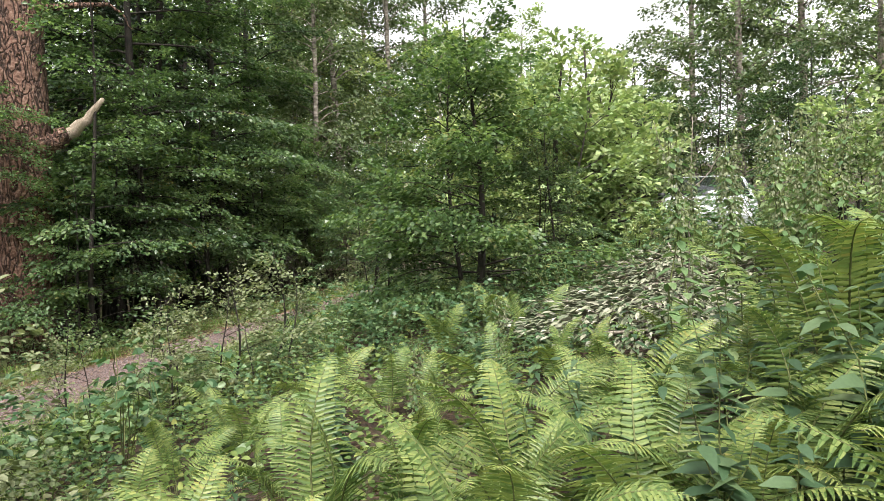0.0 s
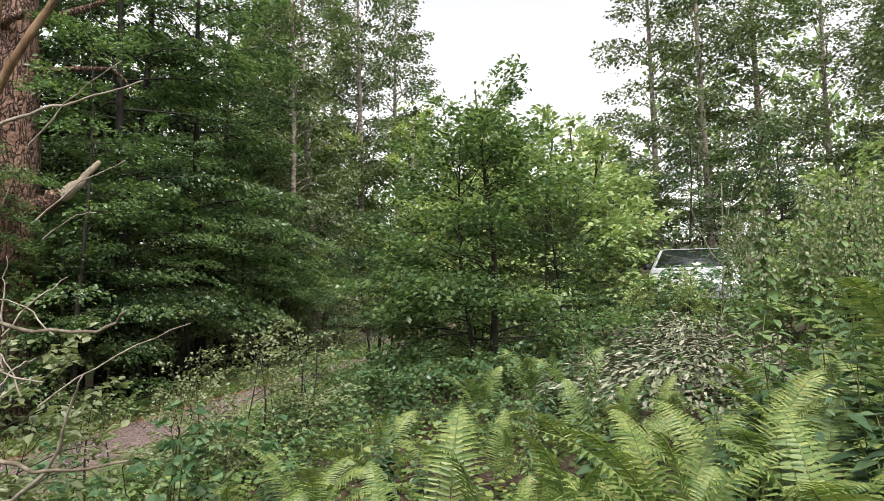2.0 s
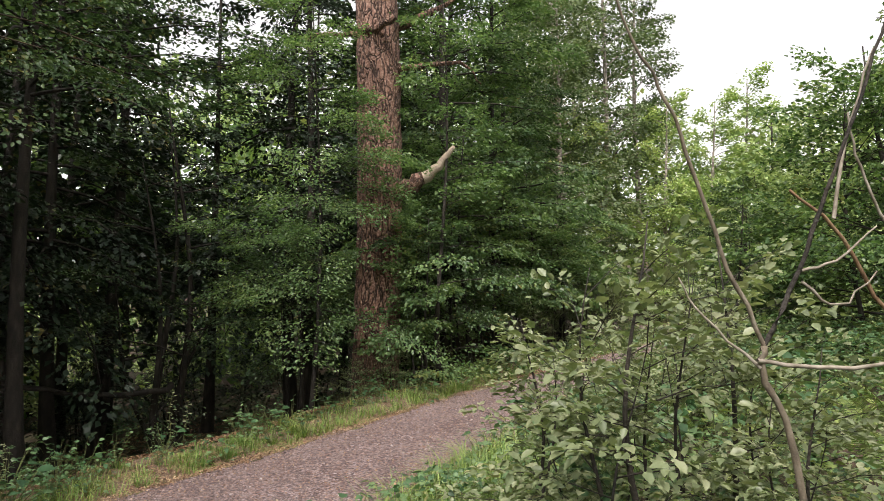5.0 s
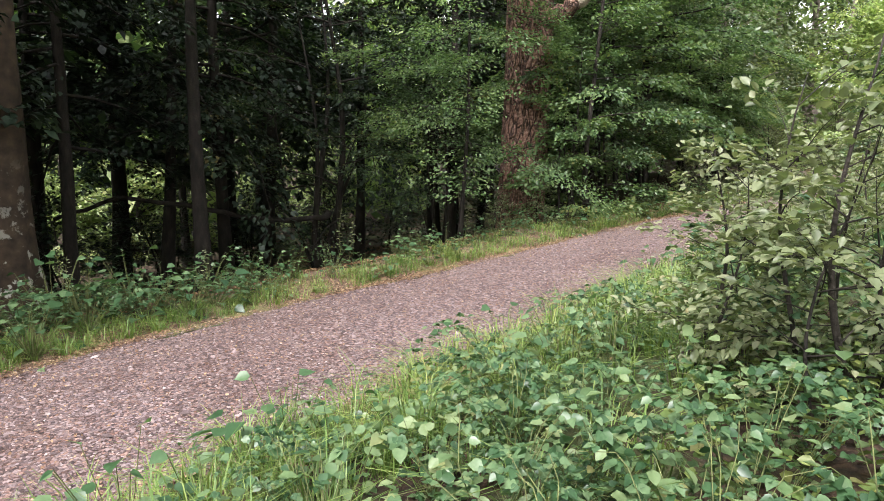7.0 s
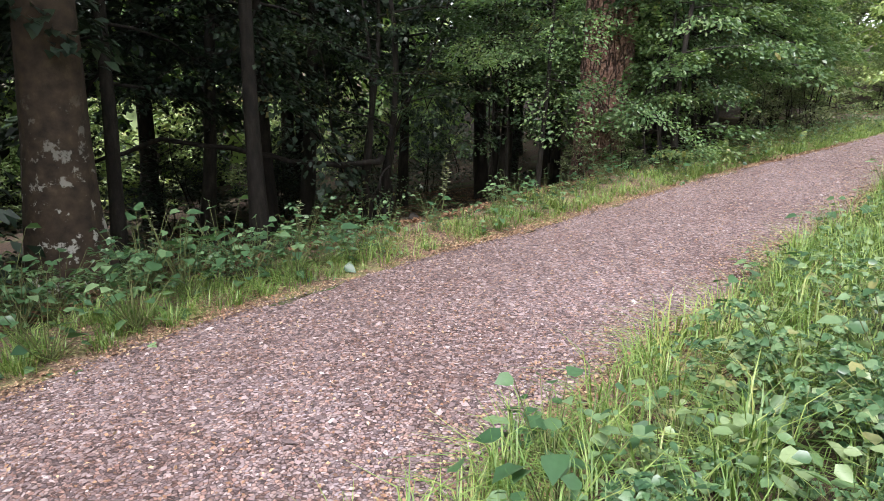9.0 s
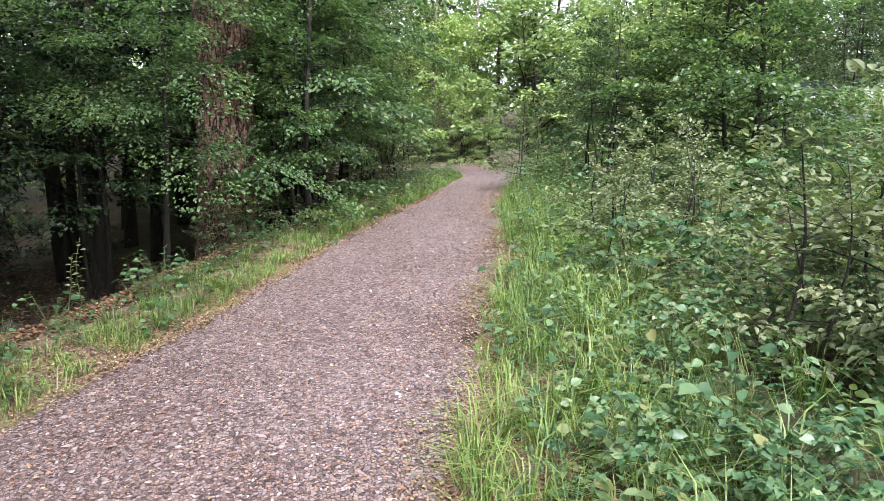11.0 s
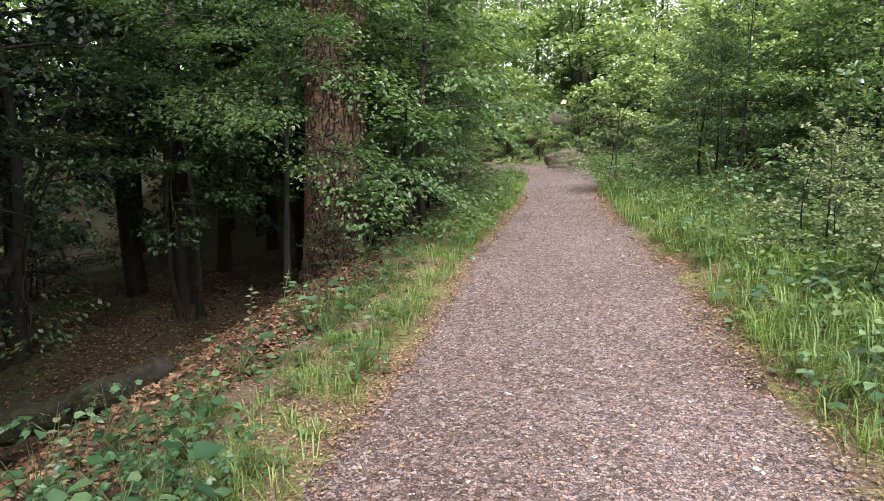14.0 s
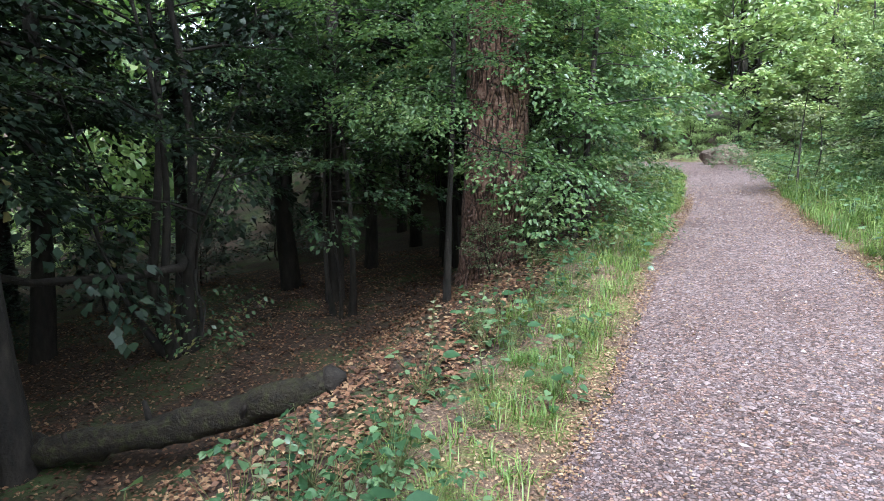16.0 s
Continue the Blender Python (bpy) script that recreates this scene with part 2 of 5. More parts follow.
M_FRESH = leaf_material("pale_fresh_leaf", (0.103, 0.137, 0.069), (0.194, 0.238, 0.117), (0.331, 0.348, 0.207))
M_GRASS = leaf_material("grass_blade", (0.062, 0.122, 0.032), (0.145, 0.250, 0.060), (0.325, 0.410, 0.125))
# greens lightened so the distance looks hazy and bright
M_FAR = leaf_material("hazed_far_foliage", (0.082, 0.163, 0.073), (0.218, 0.34, 0.13), (0.464, 0.572, 0.238))
M_PINE = pine_bark_material()
M_LICHEN = lichen_bark_material()
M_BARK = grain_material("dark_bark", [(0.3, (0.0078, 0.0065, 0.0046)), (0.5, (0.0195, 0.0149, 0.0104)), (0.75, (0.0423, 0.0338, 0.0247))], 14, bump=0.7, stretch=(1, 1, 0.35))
M_BIRCH_BARK = grain_material("birch_bark", [(0.3, (0.06, 0.05, 0.04)), (0.5, (0.20, 0.17, 0.14)), (0.7, (0.40, 0.36, 0.31))], 6, stretch=(1, 1, 2.4))
M_ELDER = grain_material("elder_stem", [(0.3, (0.0626, 0.0484, 0.0341)), (0.5, (0.1215, 0.0967, 0.0676)), (0.72, (0.1941, 0.1699, 0.1314))], 38, bump=0.5, dist=0.005, stretch=(1, 1, 0.3))
M_ELDER_BROWN = grain_material("peeled_stem", [(0.3, (0.0775, 0.0415, 0.0192)), (0.5, (0.1457, 0.0849, 0.0434)), (0.72, (0.204, 0.1407, 0.0825))], 38, bump=0.5, dist=0.005, stretch=(1, 1, 0.3))
M_TWIG = grain_material("pale_twig", [(0.3, (0.129, 0.105, 0.0758)), (0.7, (0.27, 0.2408, 0.1995))], 30, bump=0.4, dist=0.004)
M_STALK = grain_material("green_stalk", [(0.3, (0.06, 0.075, 0.02)), (0.7, (0.15, 0.17, 0.06))], 30, bump=0.2, dist=0.003)
M_WOOD = grain_material("broken_wood", [(0.3, (0.16, 0.12, 0.085)), (0.7, (0.42, 0.35, 0.27))], 30, bump=0.5, dist=0.01, stretch=(4, 4, 0.6))
M_GRAVEL = gravel_material()
M_STONE = island_material("gravel_stone", [(0.0, (0.052, 0.037, 0.036)), (0.35, (0.142, 0.103, 0.100)), (0.8, (0.232, 0.176, 0.170)), (0.96, (0.292, 0.237, 0.226)), (1.0, (0.378, 0.335, 0.318))])
M_LITTER = island_material("fallen_leaf", [(0.0, (0.0459, 0.0221, 0.0136)), (0.4, (0.1224, 0.057, 0.0289)), (0.75, (0.2074, 0.1071, 0.0544)), (1.0, (0.3213, 0.2142, 0.1139))], rough=0.7)
M_DRY = island_material("dry_leaf", [(0.0, (0.0834, 0.0432, 0.0255)), (0.4, (0.1969, 0.1071, 0.0608)), (0.75, (0.2872, 0.1782, 0.0990)), (1.0, (0.3784, 0.2934, 0.1725))], rough=0.7)
M_DEADLEAF = island_material("withered_leaf", [(0.0, (0.055, 0.075, 0.035)), (0.4, (0.115, 0.135, 0.075)), (0.75, (0.205, 0.210, 0.140)), (1.0, (0.33, 0.325, 0.25))], rough=0.55)
def verge_material():
    """Trodden edge: tan crumbled litter, red-brown soil, yellowish moss."""
    m, nt, b = nodes_of("verge_soil")
    n = noise_node(nt, 48, 6, rough=0.7)
    r = ramp_node(nt, [(0.3, (0.045, 0.029, 0.020)), (0.5, (0.135, 0.088, 0.060)), (0.7, (0.29, 0.20, 0.13))])
    nt.links.new(n.outputs["Fac"], r.inputs[0])
    g = noise_node(nt, 2.6, 5)
    mask = ramp_node(nt, [(0.48, (0, 0, 0)), (0.62, (1, 1, 1))])
    nt.links.new(g.outputs["Fac"], mask.inputs[0])
    moss = ramp_node(nt, [(0.35, (0.06, 0.075, 0.02)), (0.65, (0.22, 0.21, 0.07))])
    nt.links.new(n.outputs["Fac"], moss.inputs[0])
    mix = nt.nodes.new("ShaderNodeMixRGB")
    nt.links.new(mask.outputs[0], mix.inputs[0])
    nt.links.new(r.outputs[0], mix.inputs[1])
    nt.links.new(moss.outputs[0], mix.inputs[2])
    nt.links.new(mix.outputs[0], b.inputs["Base Color"])
    b.inputs["Roughness"].default_value = 0.95
    bump_to(nt, b, n.outputs["Fac"], 1.0, 0.02)
    return m


M_VERGE = verge_material()
M_SOIL = soil_material()
M_ROCK = grain_material("mossy_rock", [(0.3, (0.0385, 0.0275, 0.0193)), (0.55, (0.11, 0.0825, 0.0605)), (0.75, (0.055, 0.066, 0.0275))], 6, bump=0.8, dist=0.05)
M_MOSS_LOG = grain_material("mossy_log_bark", [(0.3, (0.0066, 0.0050, 0.0030)), (0.48, (0.0220, 0.0165, 0.0080)), (0.6, (0.0358, 0.0341, 0.0110)), (0.72, (0.0523, 0.0495, 0.0175))], 14, bump=1.0, dist=0.03)


# ---- mesh tools ----
RNG = np.random.default_rng(7)


def mesh_np(name, verts, faces, mats, mat_index=None, smooth=False):
    """A mesh from arrays; faces all have the same number of corners."""
    verts, faces = np.asarray(verts, np.float32), np.asarray(faces, np.int32)
    me = bpy.data.meshes.new(name)
    me.vertices.add(len(verts))
    me.vertices.foreach_set("co", verts.ravel())
    k = faces.shape[1]
    me.loops.add(faces.size)
    me.loops.foreach_set("vertex_index", faces.ravel())
    me.polygons.add(len(faces))
    me.polygons.foreach_set("loop_start", np.arange(0, faces.size, k, dtype=np.int32))
    for m in (mats if isinstance(mats, (list, tuple)) else [mats]):
        me.materials.append(m)
    if mat_index is not None:
        me.polygons.foreach_set("material_index", np.asarray(mat_index, np.int32))
    if smooth:
        me.polygons.foreach_set("use_smooth", np.ones(len(faces), bool))
    me.update(calc_edges=True)
    me.validate()
    return me


def part(name, me, parent, label=""):
    ob = new(name, me)
    ob.parent = parent
    return tagged(ob, label)


def thing(name, place, label, category, group="", kind="", turn=0.0, size=1.0):
    ob = new(name)
    ob.empty_display_size = 0.1
    ob.location, ob.rotation_euler, ob.scale = place, (0, 0, turn), (size, size, size)
    return tagged(ob, label, category, group, kind)


def place_copy(ob, place, turn, size=1.0, tilt=(0, 0)):
    c = copy_thing(ob, Matrix.LocRotScale(place, Euler((tilt[0], tilt[1], turn)), None))
    c.scale = (size, size, size)
    return c


def unit(v):
    return v / np.maximum(np.linalg.norm(v, axis=-1, keepdims=True), 1e-9)


def tube(points, radii, sides=8, wob=0.0, rng=RNG, cap=True):
    """Vertices and quads of a tapered tube along points."""
    p = np.asarray(points, float)
    r = np.asarray(radii, float) * np.ones(len(p))
    t = unit(np.gradient(p, axis=0))
    ref = np.where(np.abs(t[:, 2:3]) > 0.9, [[1.0, 0, 0]], [[0, 0, 1.0]])
    a = unit(np.cross(ref, t))
    b = np.cross(t, a)
    ang = np.arange(sides) / sides * 2 * np.pi
    ring = a[:, None] * np.cos(ang)[None, :, None] + b[:, None] * np.sin(ang)[None, :, None]
    rr = r[:, None, None] * (1 + wob * rng.normal(size=(len(p), sides, 1)))
    v = (p[:, None] + ring * rr).reshape(-1, 3)
    i = np.arange(len(p) - 1)[:, None] * sides
    j = np.arange(sides)[None]
    j2 = (j + 1) % sides
    f = np.stack([i + j, i + j2, i + sides + j2, i + sides + j], -1).reshape(-1, 4)
    if cap:
        n = len(v)
        v = np.vstack([v, p[-1] + t[-1] * r[-1] * 0.4, p[-1] + t[-1] * r[-1] * 0.4])
        e = (len(p) - 1) * sides
        q = np.arange(0, sides, 2)
        f = np.vstack([f, np.stack([e + q, e + (q + 1) % sides, e + (q + 2) % sides, np.full_like(q, n)], -1)])
        v = v[:-1]
    return v, f


def join(pieces):
    vs, fs, n = [], [], 0
    for v, f in pieces:
        vs.append(v)
        fs.append(f + n)
        n += len(v)
    return np.vstack(vs), np.vstack(fs)


def curve_points(a, b, sag, n=6, wob=0.0, rng=RNG):
    """A bent line from a to b that sags (minus: arches) by sag metres in its middle."""
    u = np.linspace(0, 1, n)[:, None]
    p = np.asarray(a, float) * (1 - u) + np.asarray(b, float) * u
    p[:, 2] -= sag * 4 * (u * (1 - u))[:, 0]
    w = rng.normal(size=(n, 3)) * wob
    w[0] = w[-1] = 0
    return p + w


def leaves(pos, along, up, length, width, near=False, fold=0.18, rng=RNG):
    """Leaf blades: a folded diamond each, or a fuller six-cornered blade when near."""
    n = len(pos)
    d = unit(along)
    s = unit(np.cross(up, d))
    nn = np.cross(d, s)
    L = (length * np.ones(n))[:, None]
    W = (width * np.ones(n))[:, None]
    if near:
        c = [pos, pos + d * L * .33 + s * W * .5 + nn * W * fold, pos + d * L * .68 + s * W * .42 + nn * W * fold * .8 - nn * L * .04, pos + d * L - nn * L * .13,
             pos + d * L * .68 - s * W * .42 + nn * W * fold * .8 - nn * L * .04, pos + d * L * .33 - s * W * .5 + nn * W * fold]
        v = np.stack(c, 1).reshape(-1, 3)
        i = np.arange(n)[:, None] * 6
        f = np.concatenate([i + [[0, 3, 2, 1]], i + [[0, 5, 4, 3]]], 0)
    else:
        c = [pos, pos + d * L * .5 + s * W * .5 + nn * W * fold, pos + d * L - nn * L * .08, pos + d * L * .5 - s * W * .5 + nn * W * fold]
        v = np.stack(c, 1).reshape(-1, 3)
        f = np.arange(n)[:, None] * 4 + [[0, 3, 2, 1]]
    return v, f


def toothed_leaves(pos, along, up, length, width, fold=0.12, rng=RNG):
    """Broad leaf blades with a midrib fold, a drooping tip and a few coarse teeth."""
    n = len(pos)
    d = unit(along)
    s = unit(np.cross(up, d))
    nn = np.cross(d, s)
    L, W = (length * np.ones(n))[:, None], (width * np.ones(n))[:, None]
    at = (0.0, 0.30, 0.66, 1.0)
    mid = [pos + d * L * q - nn * L * 0.16 * q ** 2 for q in at]
    rims = []
    for sg in (1, -1):
        for q, w in ((0.16, 0.46), (0.50, 0.47)):
            jag = rng.normal(size=(n, 1)) * 0.05
            rims.append(pos + d * L * (q + jag) + s * sg * W * (w + jag) + nn * (W * fold - L * 0.16 * q ** 2))
    v = np.stack([*mid, *rims], 1).reshape(-1, 3)
    i = np.arange(n)[:, None] * 8
    f = np.concatenate([i + [[0, 1, 5, 4]], i + [[1, 2, 3, 5]], i + [[0, 6, 7, 1]], i + [[1, 7, 3, 2]]], 0)
    return v, f


def bough_leaves(starts, azim, elev, length, droop, count, leaf, spread=0.42, rng=RNG, near=False, tilt=0.35, ragged=0.05, hang=0.0, first=0.12):
    """Leaves on flat drooping sprays, one spray for each bough."""
    nb = len(starts)
    w = length / length.sum()
    k = rng.choice(nb, count, p=w)
    u = first + (1 - first) * rng.random(count) ** 0.75
    d = np.stack([np.cos(azim) * np.cos(elev), np.sin(azim) * np.cos(elev), np.sin(elev)], 1)
    side = np.stack([-np.sin(azim), np.cos(azim), np.zeros(nb)], 1)
    sg = rng.choice([-1.0, 1.0], count)
    # twigs sit at set places along the bough, so that the spray has gaps
    twigs = np.maximum(5, (length[k] * 5).astype(int))
    u = (np.floor(u * twigs) + 0.5 + rng.normal(size=count) * 0.16) / twigs
    v = rng.random(count) ** 0.7
    tl = length[k] * spread * (1.05 - u * 0.75) * (0.7 + 0.6 * np.sin(k * 7.3 + np.floor(u * twigs) * 3.1 + sg * 2) ** 2)
    base = starts[k] + d[k] * (length[k] * u)[:, None]
    base[:, 2] -= droop[k] * length[k] * u ** 2
    out = unit(side[k] * sg[:, None] + d[k] * 0.75)
    p = base + out * (tl * v)[:, None]
    p[:, 2] -= tl * v ** 2 * (0.22 + hang)
    p += rng.normal(size=(count, 3)) * ragged * np.array([1, 1, 0.7])
    along = out + d[k] * 0.4 + rng.normal(size=(count, 3)) * 0.45
    along[:, 2] -= 0.15 + hang * 1.2 + 0.3 * v
    up = np.array([0, 0, 1.0]) + rng.normal(size=(count, 3)) * tilt
    L = leaf * rng.uniform(0.65, 1.2, count)
    return leaves(p, along, up, L, L * 0.62, near, rng=rng)


def bough_wood(starts, azim, elev, length, droop, r0, rng=RNG, sides=4, twiggy=True, spread=0.42):
    out = []
    for s, a, e, l, dr in zip(starts, azim, elev, length, droop):
        u = np.linspace(0, 0.95, 5)[:, None]
        d = np.array([math.cos(a) * math.cos(e), math.sin(a) * math.cos(e), math.sin(e)])
        p = s + d * l * u
        p[:, 2] -= dr * l * u[:, 0] ** 2
        p[1:] += rng.normal(size=(4, 3)) * l * 0.012
        rr = r0 * (l / max(length)) * np.linspace(1, 0.18, 5)
        out.append(tube(p, rr, sides))
        if twiggy:
            for uu in (0.35, 0.5, 0.65, 0.8):
                for sg in (-1, 1):
                    q = s + d * l * uu
                    q = q - np.array([0, 0, dr * l * uu ** 2])
                    o = np.array([-math.sin(a), math.cos(a), 0]) * sg + d * 0.75
                    o = o / np.linalg.norm(o) * l * spread * (1.0 - uu * 0.7)
                    e2 = q + o - np.array([0, 0, l * spread * 0.12])
                    out.append(tube(np.stack([q, (q + e2) / 2 + [0, 0, 0.02], e2]), r0 * 0.22 * np.array([1, 0.6, 0.25]), 3, cap=False))
    return join(out)


# ---- the lie of the land ----
LY, LX = [-60, -12, -3, 0, 2.1, 3.1, 4.3, 6, 9, 12, 15, 18, 21, 24, 28, 60], [-16, -10, -8.7, -8.4, -8.2, -7.95, -7.4, -6.55, -5.15, -3.6, -2.3, -1.05, -0.85, -2.8, -8, -40]
RY, RX = [-60, -12, -3, 0, 1.5, 2.9, 4.1, 5.3, 7.8, 10.5, 13, 16.5, 19, 21.5, 24, 28, 60], [-13, -7, -6, -5.75, -5.52, -5.12, -4.66, -4.18, -3.3, -2.48, -1.45, 0.12, 1.2, 1.5, 0.6, -3, -35]
SY = np.linspace(-60, 60, 1201)
SOFTEN = np.ones(13) / 13


def smooth_edge(ys, xs):
    e = np.interp(SY, ys, xs)
    return np.convolve(np.pad(e, 6, mode="edge"), SOFTEN, mode="valid")


SL, SR = smooth_edge(LY, LX), smooth_edge(RY, RX)


def x_left(y):
    return np.interp(y, SY, SL)


def x_right(y):
    return np.interp(y, SY, SR)


def sstep(a, b, v):
    t = np.clip((v - a) / (b - a), 0, 1)
    return t * t * (3 - 2 * t)


def plane(x, y):
    return 0.28 + 0.07 * np.clip(x, -25, 25) + 0.04 * np.clip(y, -25, 10) + 0.04 * (1 - np.exp(-np.clip(y - 10, 0, 30) / 2.5)) * 2.5 * 0.75


def bumps(x, y):
    return 0.035 * np.sin(1.7 * x + 0.6 * y) * np.sin(1.3 * y - 0.5 * x + 1) + 0.02 * np.sin(4.1 * x + 1.2) * np.sin(3.7 * y) + 0.012 * np.sin(9 * x + 3 * y) * np.sin(8 * y - 2 * x)


def ground_z(x, y):
    x, y = np.asarray(x, float), np.asarray(y, float)
    dl, dr = (x_left(y) - x) * 0.92, (x - x_right(y)) * 0.94
    z = plane(x, y)
    z = z + np.where(dl > 0, 0.05 * sstep(0, 0.4, dl) - 1.15 * sstep(0.85, 3.8, dl) - 0.07 * np.clip(dl - 5, 0, 24), 0)
    z = z + np.where(dr > 0, 0.05 * sstep(0, 0.4, dr) + 0.075 * np.clip(dr, 0, 9), 0)
    off = sstep(0.0, 0.8, np.maximum(dl, dr))
    z = z + off * bumps(x, y) + 0.10 * np.clip(y - 25, 0, 60) - 0.02 * (1 - off)
    return z


def gz(x, y):
    return float(ground_z(x, y))


def path_z(x, y):
    u = np.clip((x - x_left(y)) / (x_right(y) - x_left(y)), 0, 1)
    return plane(x, y) + 0.10 * np.clip(y - 25, 0, 60) + 0.035 * (1 - (2 * u - 1) ** 2) - 0.012 + 0.25 * bumps(x * 1.5, y * 1.5)


def make_ground():
    far = 12 * 1.35 ** np.arange(1, 12)
    gx = np.concatenate([-18 - far[::-1], np.arange(-18, 14.01, 0.28), 14 + far])
    gy = np.concatenate([-9 - far[::-1], np.arange(-9, 30.01, 0.28), 30 + far])
    X, Y = np.meshgrid(gx, gy)
    v = np.stack([X, Y, ground_z(X, Y)], -1).reshape(-1, 3)
    nx = len(gx)
    i = (np.arange(len(gy) - 1)[:, None] * nx + np.arange(nx - 1)[None]).reshape(-1)
    f = np.stack([i, i + 1, i + nx + 1, i + nx], -1)
    tagged(new("ground", mesh_np("ground", v, f, M_SOIL, smooth=True)), "woodland floor of dark soil, moss and leaf litter", "ground", kind="structure")


def make_path():
    ys = np.arange(-16, 34, 0.12)
    n = 31
    rows = []
    for k, y in enumerate(ys):
        wl = 0.10 * math.sin(y * 2.1) + 0.09 * math.sin(y * 5.3 + 1) + 0.06 * math.sin(y * 13)
        wr = 0.10 * math.sin(y * 1.8 + 2) + 0.09 * math.sin(y * 4.7) + 0.06 * math.sin(y * 11 + 1)
        x = np.linspace(x_left(y) + wl, x_right(y) + wr, n)
        z = path_z(x, np.full(n, y))
        z[0] -= 0.02
        z[-1] -= 0.02
        rows.append(np.stack([x, np.full(n, y), z], -1))
    v = np.concatenate(rows)
    i = (np.arange(len(ys) - 1)[:, None] * n + np.arange(n - 1)[None]).reshape(-1)
    f = np.stack([i, i + 1, i + n + 1, i + n], -1)
    tagged(new("path", mesh_np("path", v, f, M_GRAVEL, smooth=True)), "reddish grey crushed gravel woodland path", "path", kind="structure")


def make_gravel(count=50000):
    """Loose stones on the path, densest where one walks past them."""
    r = np.random.default_rng(3)
    y = -1.5 + 20 * r.random(count) ** 1.7
    y = y - 7 * r.random(count) ** 2 * (r.random(count) < 0.12)
    u = np.where(r.random(count) < 0.2, r.normal(0, 0.07, count) + (r.random(count) < 0.5), 0.02 + 0.96 * r.random(count))
    x = x_left(y) + (x_right(y) - x_left(y)) * u
    s = 0.0045 + 0.0085 * r.random(count) ** 1.6
    s = s * (1 + 0.7 * (r.random(count) < 0.06))
    c = np.stack([x, y, np.where((u < 0) | (u > 1), np.maximum(ground_z(x, y), path_z(x, y) - 0.03), path_z(x, y)) + s * 0.25], -1)
    o = np.array([[1, 0, 0], [0, 1, 0], [-1, 0, 0], [0, -1, 0], [0, 0, 1], [0, 0, -1]], float)
    a = r.random(count) * 2 * np.pi
    sc = np.stack([s * r.uniform(0.9, 1.7, count), s * r.uniform(0.7, 1.1, count), s * r.uniform(0.45, 0.8, count)], -1)
    q = (o[None] + r.normal(size=(count, 6, 3)) * 0.22) * sc[:, None]
    ca, sa = np.cos(a)[:, None], np.sin(a)[:, None]
    q = np.stack([q[..., 0] * ca - q[..., 1] * sa, q[..., 0] * sa + q[..., 1] * ca, q[..., 2]], -1)
    v = (c[:, None] + q).reshape(-1, 3)
    t = np.array([[0, 1, 4], [1, 2, 4], [2, 3, 4], [3, 0, 4]])
    f = (np.arange(count)[:, None, None] * 6 + t[None]).reshape(-1, 3)
    tagged(new("gravel", mesh_np("gravel", v, f, M_STONE)), "loose reddish grey stones on the path", "gravel", kind="stuff")


def make_verge(sign, name):
    """A strip of crumbled litter and moss along one edge of the path."""
    ys = np.arange(-6, 26, 0.12)
    n = 9
    rows = []
    for y in ys:
        e = float(x_left(y) if sign < 0 else x_right(y))
        w = (0.95 if sign < 0 else 0.5) + 0.14 * math.sin(y * 1.7 + sign) + 0.10 * math.sin(y * 4.3) + 0.06 * math.sin(y * 9.1)
        x = e + sign * np.linspace(-0.22, w, n)
        yy = np.full(n, y)
        z = ground_z(x, yy) + 0.014
        z[0] -= 0.05
        z[-1] -= 0.05
        rows.append(np.stack([x, yy, z], -1))
    v = np.concatenate(rows)
    i = (np.arange(len(ys) - 1)[:, None] * n + np.arange(n - 1)[None]).reshape(-1)
    f = np.stack([i, i + 1, i + n + 1, i + n], -1)
    if sign < 0:
        f = f[:, ::-1]
    tagged(new(name, mesh_np(name, v, f, M_VERGE, smooth=True)), "verge of tan crumbled litter, soil and moss", "verge", kind="structure")


make_ground()
make_path()
make_verge(-1, "verge_west")
make_verge(1, "verge_east")


# ---- trees ----
def trunk_points(h, lean, bend, rng, n=9):
    u = np.linspace(0, 1, n)[:, None]
    p = np.concatenate([u * 0, u * 0, u * h], 1)
    p[:, 0] += lean[0] * h * u[:, 0] + bend * np.sin(u[:, 0] * 5 + rng.random() * 6)
    p[:, 1] += lean[1] * h * u[:, 0] + bend * np.cos(u[:, 0] * 4 + rng.random() * 6)
    p[0, :2] = 0
    return p


